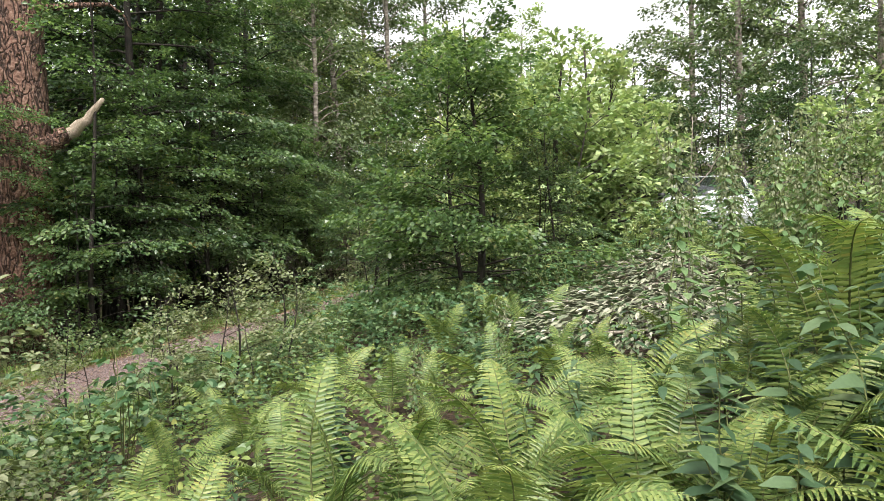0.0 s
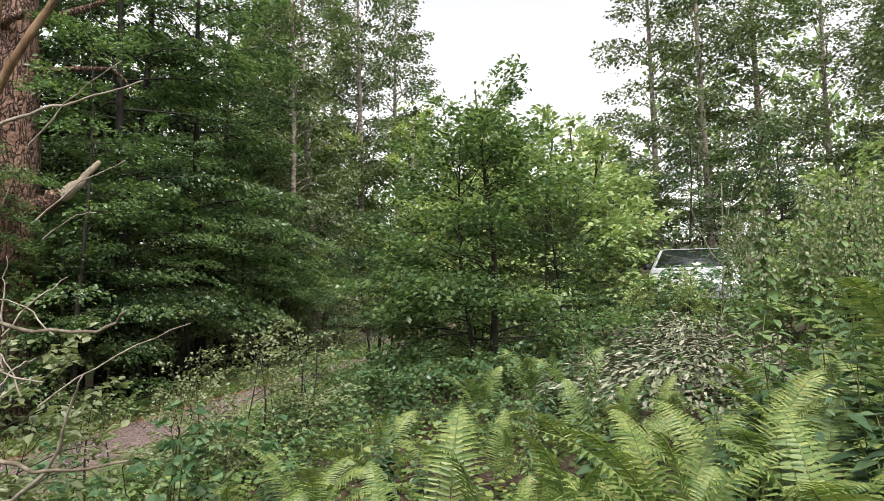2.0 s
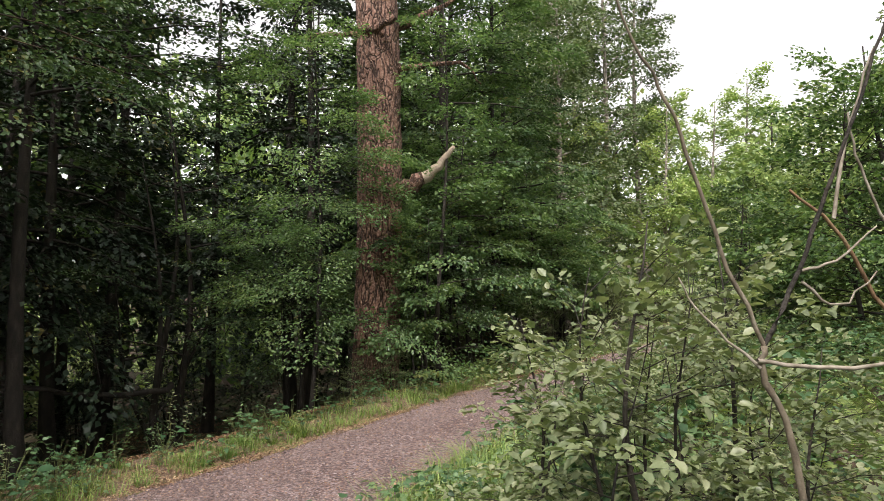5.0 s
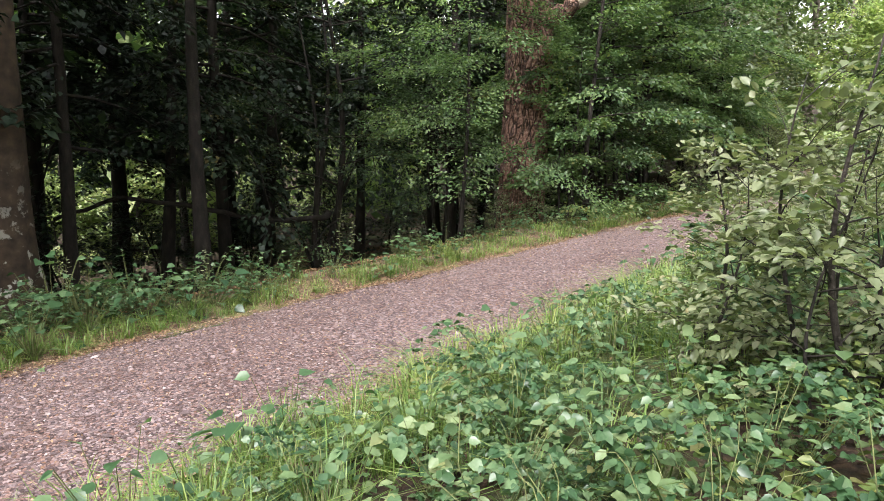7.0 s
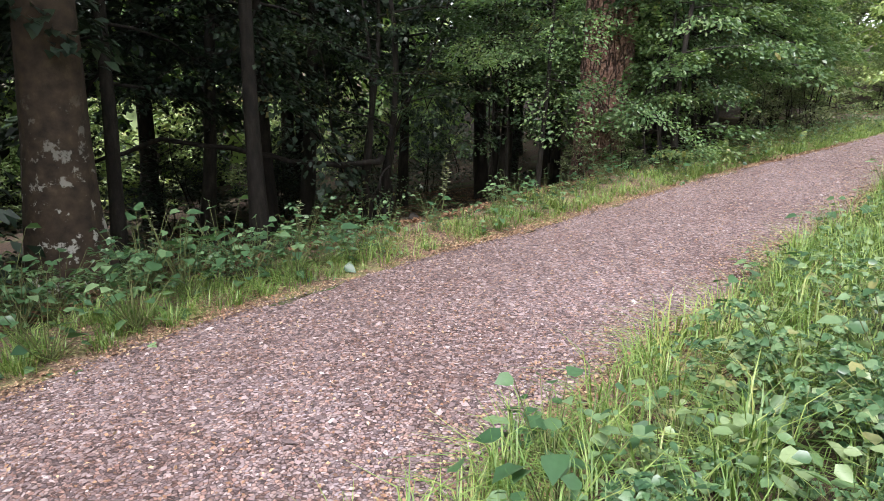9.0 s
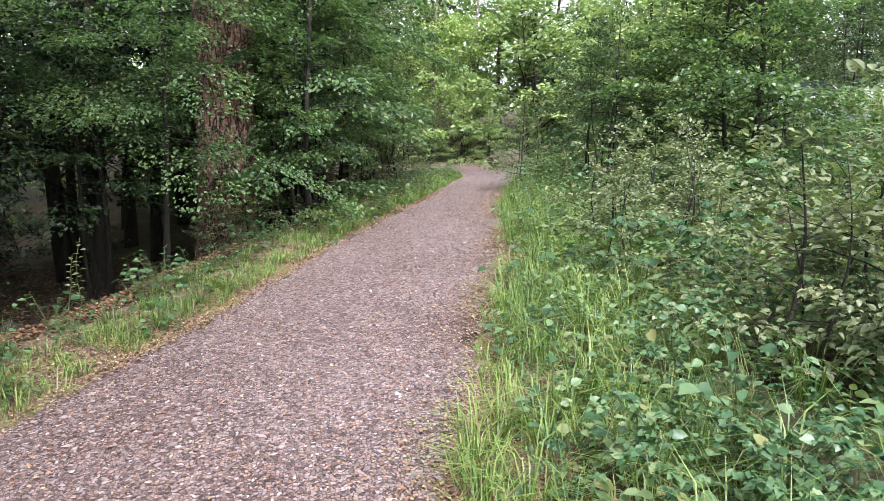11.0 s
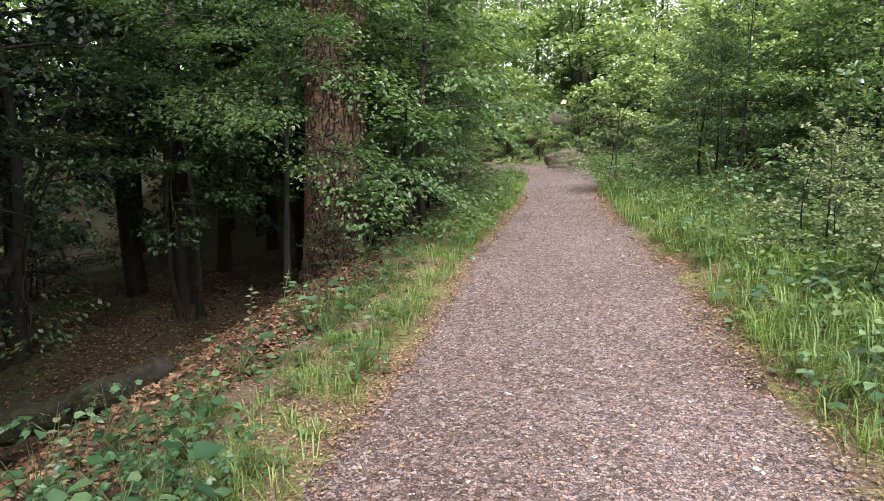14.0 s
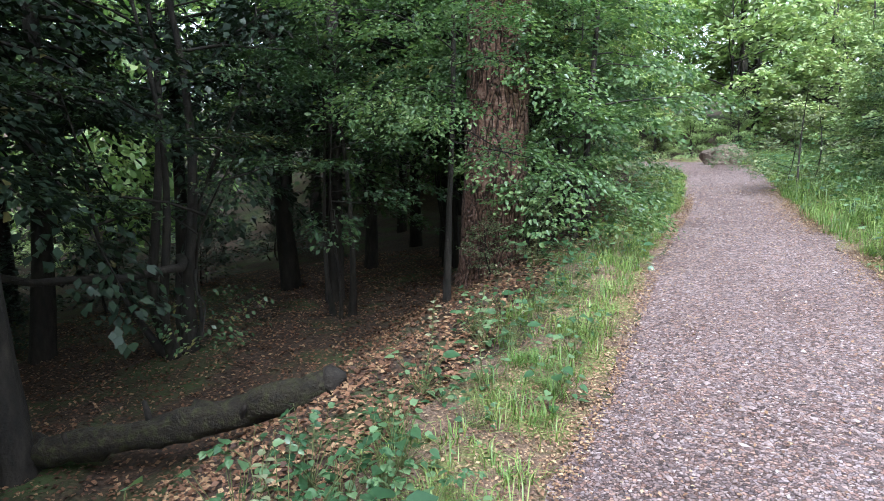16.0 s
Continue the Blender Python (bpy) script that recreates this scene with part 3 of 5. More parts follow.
def make_tree(name, label, place, h, r, boughs, z0, z1, low_len, top_len, droop, count, leaf, m_leaf, m_bark, seed, lean=(0, 0), bend=0.08,
              elev=(0.1, 0.5), spread=0.42, near=False, hang=0.0, ragged=0.06, flare=1.5, sides=9, twiggy=False, stems=1, group="", category="tree", tilt=0.35, first=0.12, limb=0.28, toward=None):
    rng = np.random.default_rng(seed)
    t = thing(name, (*place, gz(*place) - 0.05), label, category, group)
    pieces = []
    st, az, el, ln, dr = [], [], [], [], []
    for s in range(stems):
        tp = trunk_points(h * (1 - 0.12 * s), (lean[0] + (s * 0.09 * math.cos(s * 2.4)), lean[1] + (s * 0.09 * math.sin(s * 2.4))), bend, rng)
        u = np.linspace(0, 1, len(tp))
        rr = r * (1 - 0.75 * s / max(stems, 2)) * (1 - 0.86 * u)
        rr[0] *= flare
        if stems > 1:
            tp[:, 0] += 0.16 * math.cos(s * 2.4) * np.clip(1 - u, 0.3, 1)
            tp[:, 1] += 0.16 * math.sin(s * 2.4) * np.clip(1 - u, 0.3, 1)
        dense = np.linspace(0, 1, 15) ** 1.5
        tp2 = np.stack([np.interp(dense, u, tp[:, k]) for k in range(3)], 1)
        pieces.append(tube(tp2, np.interp(dense, u, rr), sides, 0.05, rng))
        n = boughs // stems
        zz = z0 + (z1 - z0) * (np.arange(n) + rng.random(n)) / n
        for z in zz:
            f = z / h
            st.append([np.interp(f, u, tp[:, k]) for k in range(3)])
            az.append(rng.random() * 2 * np.pi if toward is None else toward[0] + rng.uniform(-1, 1) * toward[1])
            g = (z - z0) / max(z1 - z0, 0.01)
            el.append(elev[0] + (elev[1] - elev[0]) * g + rng.normal() * 0.12)
            ln.append((low_len + (top_len - low_len) * g) * rng.uniform(0.7, 1.15))
            dr.append(droop * rng.uniform(0.6, 1.4))
    st, az, el, ln, dr = (np.array(q, float) for q in (st, az, el, ln, dr))
    for v, f in pieces:
        part("trunk", mesh_np(name + "_trunk", v, f, m_bark, smooth=True), t)
    v, f = bough_wood(st, az, el, ln, dr, r * limb, rng, 4, twiggy, spread)
    tagged(part("branchwork", mesh_np(name + "_branchwork", v, f, m_bark, smooth=True), t), kind="stuff")
    v, f = bough_leaves(st, az, el, ln, dr, count, leaf, spread, rng, near, tilt=tilt, hang=hang, ragged=ragged, first=first)
    tagged(part("crown", mesh_np(name + "_crown", v, f, m_leaf), t), kind="stuff")
    return t


def scatter_copies(protos, places, seed, sizes=(0.85, 1.15), sink=0.05):
    rng = np.random.default_rng(seed)
    out = []
    for k, (x, y) in enumerate(places):
        p = protos[k % len(protos)]
        out.append(place_copy(p, (x, y, gz(x, y) - sink), rng.random() * 6.28, rng.uniform(*sizes), (rng.normal() * 0.025, rng.normal() * 0.025)))
    return out


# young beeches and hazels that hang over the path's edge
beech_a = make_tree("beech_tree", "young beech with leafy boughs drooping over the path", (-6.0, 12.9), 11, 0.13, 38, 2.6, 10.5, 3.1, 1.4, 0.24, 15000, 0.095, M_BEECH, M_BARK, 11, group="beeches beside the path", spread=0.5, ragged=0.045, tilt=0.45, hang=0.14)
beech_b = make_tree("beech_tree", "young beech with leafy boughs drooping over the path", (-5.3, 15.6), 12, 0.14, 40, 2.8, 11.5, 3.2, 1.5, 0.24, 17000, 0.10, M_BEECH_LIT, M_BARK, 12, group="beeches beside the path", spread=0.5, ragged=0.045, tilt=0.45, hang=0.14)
scatter_copies([beech_a, beech_b], [(-5.6, 18.8), (-6.2, 22.4), (-7.5, 26.5), (-6.9, 15.6)], 5)

# the big pine
def make_pine():
    rng = np.random.default_rng(4)
    x, y = -6.62, 10.4
    t = thing("pine_tree", (x, y, gz(x, y) - 0.08), "tall pine with plated red bark and dead branch stubs", "tree")
    z = np.array([0, 0.12, 0.3, 0.7, 1.5, 3, 4.5, 6, 8, 11, 15, 18])
    px = np.array([0, 0, 0, 0.01, 0.03, 0.05, 0.04, 0.0, -0.08, -0.2, -0.3, -0.3])
    rr = np.array([0.49, 0.44, 0.415, 0.40, 0.39, 0.385, 0.385, 0.38, 0.36, 0.31, 0.21, 0.08])
    d = np.linspace(0, 1, 60)
    zz = np.interp(d, np.linspace(0, 1, len(z)), z)
    pts = np.stack([np.interp(zz, z, px), zz * 0, zz], 1)
    part("trunk", mesh_np("pine_trunk", *tube(pts, np.interp(zz, z, rr), 26, 0.022, rng), M_PINE, smooth=True), t)

    stub = [t]

    def limb(a, b, r0, r1, sag, label, mat=M_PINE, n=7):
        on = stub[-1] if "tip" in label or "splinter" in label else t
        ob = part("branch_tip" if on is not t else "branch_stub", mesh_np("pine_limb", *tube(curve_points(a, b, sag, n, 0.015, rng), np.linspace(r0, r1, n), 8, 0.08, rng), mat, smooth=True), on, label)
        stub.append(ob)

    limb((0.34, -0.1, 3.72), (0.84, -0.12, 3.98), 0.16, 0.115, 0.03, "thick broken stub with bark")
    limb((0.82, -0.12, 3.96), (1.36, -0.05, 4.50), 0.115, 0.035, 0.05, "pale splintered wood of the stub", M_WOOD)
    limb((0.3, 0, 5.9), (1.45, 0.1, 6.0), 0.06, 0.03, -0.03, "dead branch")
    limb((1.43, 0.1, 6.0), (1.8, 0.1, 5.6), 0.03, 0.008, -0.06, "dead branch tip")
    limb((-0.2, -0.3, 6.55), (0.45, -0.55, 6.62), 0.09, 0.05, 0.05, "dead branch stub")
    limb((0.2, 0.1, 6.7), (1.7, 0.3, 7.5), 0.08, 0.02, 0.1, "dead branch")
    limb((-0.2, 0, 6.5), (-1.6, -0.3, 6.3), 0.06, 0.015, -0.2, "dead branch")
    limb((-0.2, 0, 7.6), (-2.2, -0.4, 8.2), 0.07, 0.015, 0.1, "dead branch")
    n = 26
    st = np.stack([np.full(n, -0.2), np.zeros(n), 9.5 + 8.2 * np.arange(n) / n], 1)
    az, el = rng.random(n) * 6.28, rng.uniform(0, 0.5, n)
    ln, dr = np.linspace(3.4, 1.2, n) * rng.uniform(0.7, 1.1, n), rng.uniform(0, 0.15, n)
    tagged(part("limbs", mesh_np("pine_limbs", *bough_wood(st, az, el, ln, dr, 0.09, rng), M_PINE, smooth=True), t), kind="stuff")
    part("crown", mesh_np("pine_crown", *bough_leaves(st, az, el, ln, dr, 7000, 0.16, 0.4, rng, ragged=0.12, tilt=0.8, first=0.4), M_DARK), t)


make_pine()

# old tree with lichen, by the bank
lichen = make_tree("old_tree", "old dark tree with pale lichen blotches on its bark", (-10.6, 4.2), 13, 0.34, 36, 5.4, 12, 4.6, 2.4, 0.22, 13000, 0.085, M_BEECH, M_LICHEN, 21, limb=0.05, lean=(0.02, -0.01), flare=1.5, sides=16, bend=0.05)

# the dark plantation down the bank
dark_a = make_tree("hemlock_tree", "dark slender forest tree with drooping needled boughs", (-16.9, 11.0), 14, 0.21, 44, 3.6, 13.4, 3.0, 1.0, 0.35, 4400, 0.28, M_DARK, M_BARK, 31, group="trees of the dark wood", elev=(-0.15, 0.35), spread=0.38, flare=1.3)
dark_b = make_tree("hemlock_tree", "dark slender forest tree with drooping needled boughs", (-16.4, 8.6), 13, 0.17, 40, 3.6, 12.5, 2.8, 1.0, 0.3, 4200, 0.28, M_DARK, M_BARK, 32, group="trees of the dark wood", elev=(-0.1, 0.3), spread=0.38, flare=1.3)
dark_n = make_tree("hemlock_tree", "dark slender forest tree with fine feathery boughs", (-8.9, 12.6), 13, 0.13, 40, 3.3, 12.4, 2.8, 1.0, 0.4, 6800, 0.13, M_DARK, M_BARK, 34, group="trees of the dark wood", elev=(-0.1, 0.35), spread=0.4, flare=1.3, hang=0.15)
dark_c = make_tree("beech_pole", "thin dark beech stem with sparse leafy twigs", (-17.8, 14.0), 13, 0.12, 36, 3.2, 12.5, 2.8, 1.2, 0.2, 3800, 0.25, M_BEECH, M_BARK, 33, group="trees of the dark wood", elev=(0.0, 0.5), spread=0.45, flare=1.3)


def wood_places():
    rng = np.random.default_rng(9)
    fixed = [(-16.9, 11.0), (-16.4, 8.6), (-17.8, 14.0), (-10.6, 4.2), (-10.7, 10.6), (-8.9, 12.6)]
    # spots with y below 2 are unseen trees, added to shade the slope
    near = [(-13.4, 9.0), (-12.7, 10.0), (-11.2, 0.6), (-12.3, 1.9), (-10.9, -2.2), (-9.9, 14.2), (-8.5, 15.3), (-12.6, 6.4), (-12.9, 11.4), (-11.6, 13.4), (-10.4, 16.6), (-7.6, 17.6), (-13.2, 3.6), (-8.0, 20.6)]
    got = fixed + near
    for _ in range(4000):
        x, y = rng.uniform(-17.5, -6.5), rng.uniform(-9, 33)
        if x > x_left(y) - 6.5:
            continue
        # an open ride runs off to the north-west
        if -31 < math.degrees(math.atan2(x + 7.5, y - 2)) < -14 and math.hypot(x + 7.5, y - 2) > 12:
            continue
        gap = 2.0
        if all((x - a) ** 2 + (y - b) ** 2 > gap ** 2 for a, b in got):
            got.append((x, y))
        if len(got) >= 48:
            break
    return near, got[len(fixed) + len(near):]


# a beech on the bank whose bright sprays hang out towards the path
make_tree("beech_tree", "beech on the bank with bright sprays hanging towards the path", (-11.0, 7.6), 11.0, 0.13, 26, 5.7, 9.6, 3.7, 2.2, 0.22, 11000, 0.07, M_BEECH, M_BARK, 86, toward=(-0.35, 0.9), near=True, elev=(0.05, 0.4), spread=0.5, ragged=0.035, tilt=0.35, group="beeches beside the path")
near_places, far_places = wood_places()
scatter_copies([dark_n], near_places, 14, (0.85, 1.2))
# unseen canopy trees to the south, added to keep light out of the wood
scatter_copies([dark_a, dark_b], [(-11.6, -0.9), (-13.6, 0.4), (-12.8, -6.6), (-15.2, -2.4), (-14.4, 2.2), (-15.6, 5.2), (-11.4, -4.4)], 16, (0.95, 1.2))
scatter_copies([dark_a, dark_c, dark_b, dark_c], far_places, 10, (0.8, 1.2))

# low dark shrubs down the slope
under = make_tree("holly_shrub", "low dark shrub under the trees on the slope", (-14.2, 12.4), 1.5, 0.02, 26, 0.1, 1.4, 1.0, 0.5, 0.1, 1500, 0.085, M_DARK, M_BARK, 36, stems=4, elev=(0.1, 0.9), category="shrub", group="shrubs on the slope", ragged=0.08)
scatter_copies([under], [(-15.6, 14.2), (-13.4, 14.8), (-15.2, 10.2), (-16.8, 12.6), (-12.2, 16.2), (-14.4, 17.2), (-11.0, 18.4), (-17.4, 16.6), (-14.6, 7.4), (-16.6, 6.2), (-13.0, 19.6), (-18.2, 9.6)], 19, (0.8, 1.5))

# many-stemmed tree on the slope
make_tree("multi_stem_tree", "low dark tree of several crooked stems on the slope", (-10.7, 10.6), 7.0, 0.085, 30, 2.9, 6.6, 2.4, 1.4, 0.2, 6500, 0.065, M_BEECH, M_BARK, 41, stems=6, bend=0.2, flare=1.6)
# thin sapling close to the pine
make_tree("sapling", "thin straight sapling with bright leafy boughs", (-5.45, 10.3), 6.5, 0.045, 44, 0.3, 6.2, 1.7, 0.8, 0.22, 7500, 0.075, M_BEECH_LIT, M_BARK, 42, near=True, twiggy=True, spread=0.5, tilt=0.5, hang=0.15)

# hornbeam bush in the clearing
make_tree("hornbeam_bush", "dense dark green hornbeam bush in the clearing", (0.35, 8.6), 4.0, 0.06, 96, 0.12, 3.6, 1.85, 0.95, 0.24, 25000, 0.075, M_HORN, M_BARK, 51, stems=2, elev=(0.0, 0.9), category="bush", spread=0.62, ragged=0.06, tilt=0.5, hang=0.15)

# yellow-green shrubs behind, birches to either side of the gap in the trees
yel = make_tree("sallow_shrub", "yellow-green leafy shrub at the clearing's edge", (4.2, 15.6), 4.4, 0.1, 46, 0.3, 4.2, 2.1, 0.8, 0.1, 4800, 0.16, M_YELLOW, M_BARK, 61, stems=3, elev=(0.2, 0.9), category="shrub", group="shrubs round the clearing", ragged=0.1, tilt=0.5)
scatter_copies([yel], [(3.0, 13.6), (4.4, 21.2), (9.5, 11.0), (7.4, 8.4)], 7, (0.75, 1.05))
scatter_copies([yel], [(4.6, 5.9), (5.6, 7.0), (4.4, 7.2)], 27, (0.4, 0.5))
scatter_copies([yel], [(3.4, 24.6), (5.4, 27.2), (8.0, 27.0)], 17, (1.5, 1.9))
birch_a = make_tree("birch_tree", "tall grey-barked birch with hanging sprays of small leaves", (10.6, 19.4), 15, 0.14, 72, 1.2, 14.4, 3.4, 1.5, 0.35, 13500, 0.145, M_BIRCH, M_BIRCH_BARK, 71, elev=(0.5, 0.9), hang=0.5, group="birches", ragged=0.12, tilt=0.6)
birch_b = make_tree("birch_tree", "tall grey-barked birch with hanging sprays of small leaves", (-4.0, 21.0), 14, 0.13, 64, 1.6, 13.5, 2.9, 1.3, 0.35, 12500, 0.14, M_BIRCH, M_BIRCH_BARK, 72, elev=(0.5, 0.9), hang=0.5, group="birches", ragged=0.12, tilt=0.6)
scatter_copies([birch_a, birch_b], [(9.6, 25.0), (13.2, 16.2), (14.5, 22.0), (17.5, 18.5), (16.0, 12.5), (19.5, 25.0), (-5.6, 25.5), (19.0, 9.0), (8.4, 18.6), (11.8, 13.2)], 8, (0.85, 1.1))
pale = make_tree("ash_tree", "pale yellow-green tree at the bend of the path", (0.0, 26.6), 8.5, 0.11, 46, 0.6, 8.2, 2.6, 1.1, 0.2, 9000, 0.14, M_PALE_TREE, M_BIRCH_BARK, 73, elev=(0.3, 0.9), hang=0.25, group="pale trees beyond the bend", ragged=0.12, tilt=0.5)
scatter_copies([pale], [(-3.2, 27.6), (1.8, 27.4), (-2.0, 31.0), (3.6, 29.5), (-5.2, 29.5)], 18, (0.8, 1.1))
scatter_copies([birch_b, birch_a], [(-2.2, 28.4), (-3.9, 26.0), (-0.6, 33.0), (-3.2, 32.0)], 28, (1.15, 1.3))
# unseen trees behind the starting point, added for shade
scatter_copies([beech_a, birch_a, dark_a, birch_b], [(3, -17), (10, -15), (-4, -19), (-14, -10), (-12.5, -4)], 13, (0.9, 1.1))


scatter_copies([dark_a, dark_b], [(-25.0, 5.0), (-26.0, 9.0), (-25.0, 13.0), (-26.0, 17.0), (-24.0, 21.0), (-23.0, 25.0), (-20.5, 28.5), (-18.0, 30.5)], 30, (1.1, 1.35))
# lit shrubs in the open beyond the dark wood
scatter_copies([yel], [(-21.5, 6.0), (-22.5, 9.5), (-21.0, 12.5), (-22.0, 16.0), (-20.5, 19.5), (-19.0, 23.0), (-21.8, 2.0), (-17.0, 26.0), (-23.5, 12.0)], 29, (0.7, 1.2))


def make_far_woods():
    rng = np.random.default_rng(15)
    vs, ls = [], []
    for k in range(300):
        a = rng.random() * 2 * np.pi if k % 3 else rng.uniform(-1.9, -0.15)
        rad = rng.uniform(31, 60) if k % 3 else rng.uniform(27, 38)
        x, y = rad * math.sin(a), rad * math.cos(a)
        deg = math.degrees(math.atan2(x, y))
        top = rng.uniform(11, 16)
        if 3 < deg < 18:
            top = rng.uniform(0.10, 0.165) * rad
        elif -4 < deg <= 3:
            top = rng.uniform(0.2, 0.3) * rad
        z0 = gz(x, y)
        n = 380 if abs(deg) < 48 else 120
        u = rng.random(n)
        w = rng.uniform(2.2, 3.6) * np.sin(np.pi * (0.12 + 0.84 * u)) ** 0.6
        th = rng.random(n) * 2 * np.pi
        rr = w * np.sqrt(rng.random(n)) * (0.75 + 0.35 * np.sin(5 * th + 9 * u + k))
        p = np.stack([x + rr * np.cos(th), y + rr * np.sin(th), z0 + (0.04 + 0.96 * u) * top], 1)
        vs.append(p)
        ls.append(rng.uniform(0.28, 0.55, n) if abs(deg) < 48 else rng.uniform(0.6, 1.2, n))
    p, L = np.concatenate(vs), np.concatenate(ls)
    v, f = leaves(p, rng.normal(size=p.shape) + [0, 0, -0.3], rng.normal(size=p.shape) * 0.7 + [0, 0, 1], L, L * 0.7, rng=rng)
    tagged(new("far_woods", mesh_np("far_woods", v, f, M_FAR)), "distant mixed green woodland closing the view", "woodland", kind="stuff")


make_far_woods()


# ---- undergrowth ----
WALKED = np.array([(METRES * r[1], METRES * r[2]) for r in ROWS])


def clear_of_walk(x, y, gap):
    a, b = WALKED[:-1], WALKED[1:]
    p = np.array([x, y])
    t = np.clip(((p - a) * (b - a)).sum(1) / np.maximum(((b - a) ** 2).sum(1), 1e-6), 0, 1)
    return np.min(np.linalg.norm(a + (b - a) * t[:, None] - p, axis=1)) > gap


def frond_mesh(name, rise, reach, size, seed, pairs=32):
    """A bracken frond: arching stalk, close-set tapering pinnae in pairs."""
    rng = np.random.default_rng(seed)
    u = np.linspace(0, 1, 14)
    stalk = np.stack([reach * u ** 1.7, 0.04 * np.sin(u * 4), rise * (u - 0.32 * u ** 3.2) / 0.80], 1)
    v1, f1 = tube(stalk, np.linspace(0.0065, 0.0015, 14), 4, cap=False)
    vs, fs = [], []
    for k in range(pairs):
        s = 0.28 + 0.72 * (k + 0.5) / pairs
        c = np.array([np.interp(s, u, stalk[:, j]) for j in range(3)])
        c2 = np.array([np.interp(min(s + 0.03, 1), u, stalk[:, j]) for j in range(3)]) - np.array([np.interp(s - 0.03, u, stalk[:, j]) for j in range(3)])
        t = c2 / np.linalg.norm(c2)
        g = (s - 0.28) / 0.72
        pl = size * (min(1, 0.6 + 2.2 * g) * (1 - g) ** 0.8 + 0.03) * rng.uniform(0.9, 1.08)
        gap = np.linalg.norm(stalk[-1] - stalk[0]) * 1.06 * 0.72 / pairs
        for sg in (-1, 1):
            side = np.array([0, sg, 0.0])
            d = side * 0.9 + t * 0.42 + np.array([0, 0, -0.10]) + rng.normal(size=3) * 0.05
            d /= np.linalg.norm(d)
            e = t - d * np.dot(t, d)
            e /= np.linalg.norm(e)
            dip = np.cross(d, e) * sg * 0.25
            for q in range(3):
                g0, g1 = q / 3, (q + 1) / 3
                w0, w1 = (min(gap * 0.44, pl * 0.17) * (1 - 0.9 * g ** 1.5) for g in (g0, g1))
                a0 = c + d * pl * g0 - np.array([0, 0, 0.2 * pl * g0 ** 2])
                a1 = c + d * pl * g1 - np.array([0, 0, 0.2 * pl * g1 ** 2])
                for s2 in (-1, 1):
                    o0, o1 = e * s2 * w0 - dip * w0, e * s2 * w1 - dip * w1
                    n = len(vs) * 4
                    vs.append([a0, a1, a1 + o1 * 0.85, a0 + o0 + d * pl * 0.06])
                    fs.append([n, n + 1, n + 2, n + 3] if s2 * sg < 0 else [n + 3, n + 2, n + 1, n])
    v2, f2 = np.array(vs).reshape(-1, 3), np.array(fs)
    v, f = join([(v1, f1), (v2, f2)])
    return mesh_np(name, v, f, [M_STALK, M_FERN], np.r_[np.zeros(len(f1)), np.ones(len(f2))])


FRONDS = [frond_mesh("frond", 1.0, 0.46, 0.22, 1), frond_mesh("frond", 0.88, 0.64, 0.21, 2), frond_mesh("frond", 1.1, 0.32, 0.23, 3), frond_mesh("frond", 0.62, 0.82, 0.20, 4)]


def make_fern(place, seed, n=6, size=1.0, group="bracken in the clearing"):
    rng = np.random.default_rng(seed)
    t = thing("bracken_fern", (*place, gz(*place) - 0.02), "light green bracken fern with arching fronds", "fern", group, size=size)
    a0 = rng.random() * 6.28
    for k in range(n):
        ob = part("frond", FRONDS[(seed + k) % 4], t)
        ob.rotation_euler = (rng.normal() * 0.2, 0.08 + rng.normal() * 0.2, a0 + k * 6.28 / n + rng.normal() * 0.25)
        s = rng.uniform(0.8, 1.1)
        ob.scale = (s, s, s)
    return t


def scatter_on(fn, count, seed, gap, walk_gap, tries=6000):
    """Random spots where fn(x, y) allows them, apart from one another and off the trodden line."""
    rng = np.random.default_rng(seed)
    got = []
    for _ in range(tries):
        x, y = rng.uniform(-11, 9), rng.uniform(-2.5, 20)
        if fn(x, y, rng) and all((x - a) ** 2 + (y - b) ** 2 > gap ** 2 for a, b in got) and clear_of_walk(x, y, walk_gap):
            got.append((x, y))
            if len(got) >= count:
                break
    return got


fern_a, fern_b, fern_c = make_fern((-0.5, 2.75), 3), make_fern((0.35, 2.65), 4), make_fern((1.25, 2.35), 6)
for k, (x, y) in enumerate([(-0.95, 2.3), (0.1, 2.05), (-1.45, 2.9), (0.0, 3.4), (0.95, 3.2), (1.8, 2.9), (-0.9, 5.2), (-0.4, 4.6), (1.75, 1.9), (2.3, 2.6), (-1.1, 1.7), (0.45, 1.5), (-0.4, 1.5), (1.5, 3.9), (-1.55, 3.7), (0.5, 4.2), (0.75, 2.15), (-0.75, 3.3), (1.1, 4.4), (2.0, 3.4), (2.6, 3.5), (-0.15, 4.4), (-1.3, 4.1), (1.25, 1.75), (2.9, 2.9), (-0.6, 2.0), (0.25, 2.5), (-0.3, 2.3), (0.6, 1.75), (1.5, 2.4), (-0.75, 1.45), (0.9, 2.6), (-1.5, 2.2), (-0.1, 2.95), (2.4, 3.2), (3.2, 3.3), (1.95, 1.45), (3.3, 4.2)]):
    place_copy((fern_a, fern_b, fern_c)[k % 3], (x, y, gz(x, y) - 0.02), k * 2.4, 0.80 + 0.2 * math.sin(k * 1.7) + (0.35 if x > 1.7 else 0), (0.16 * math.sin(k), 0.16 * math.cos(k * 3)))
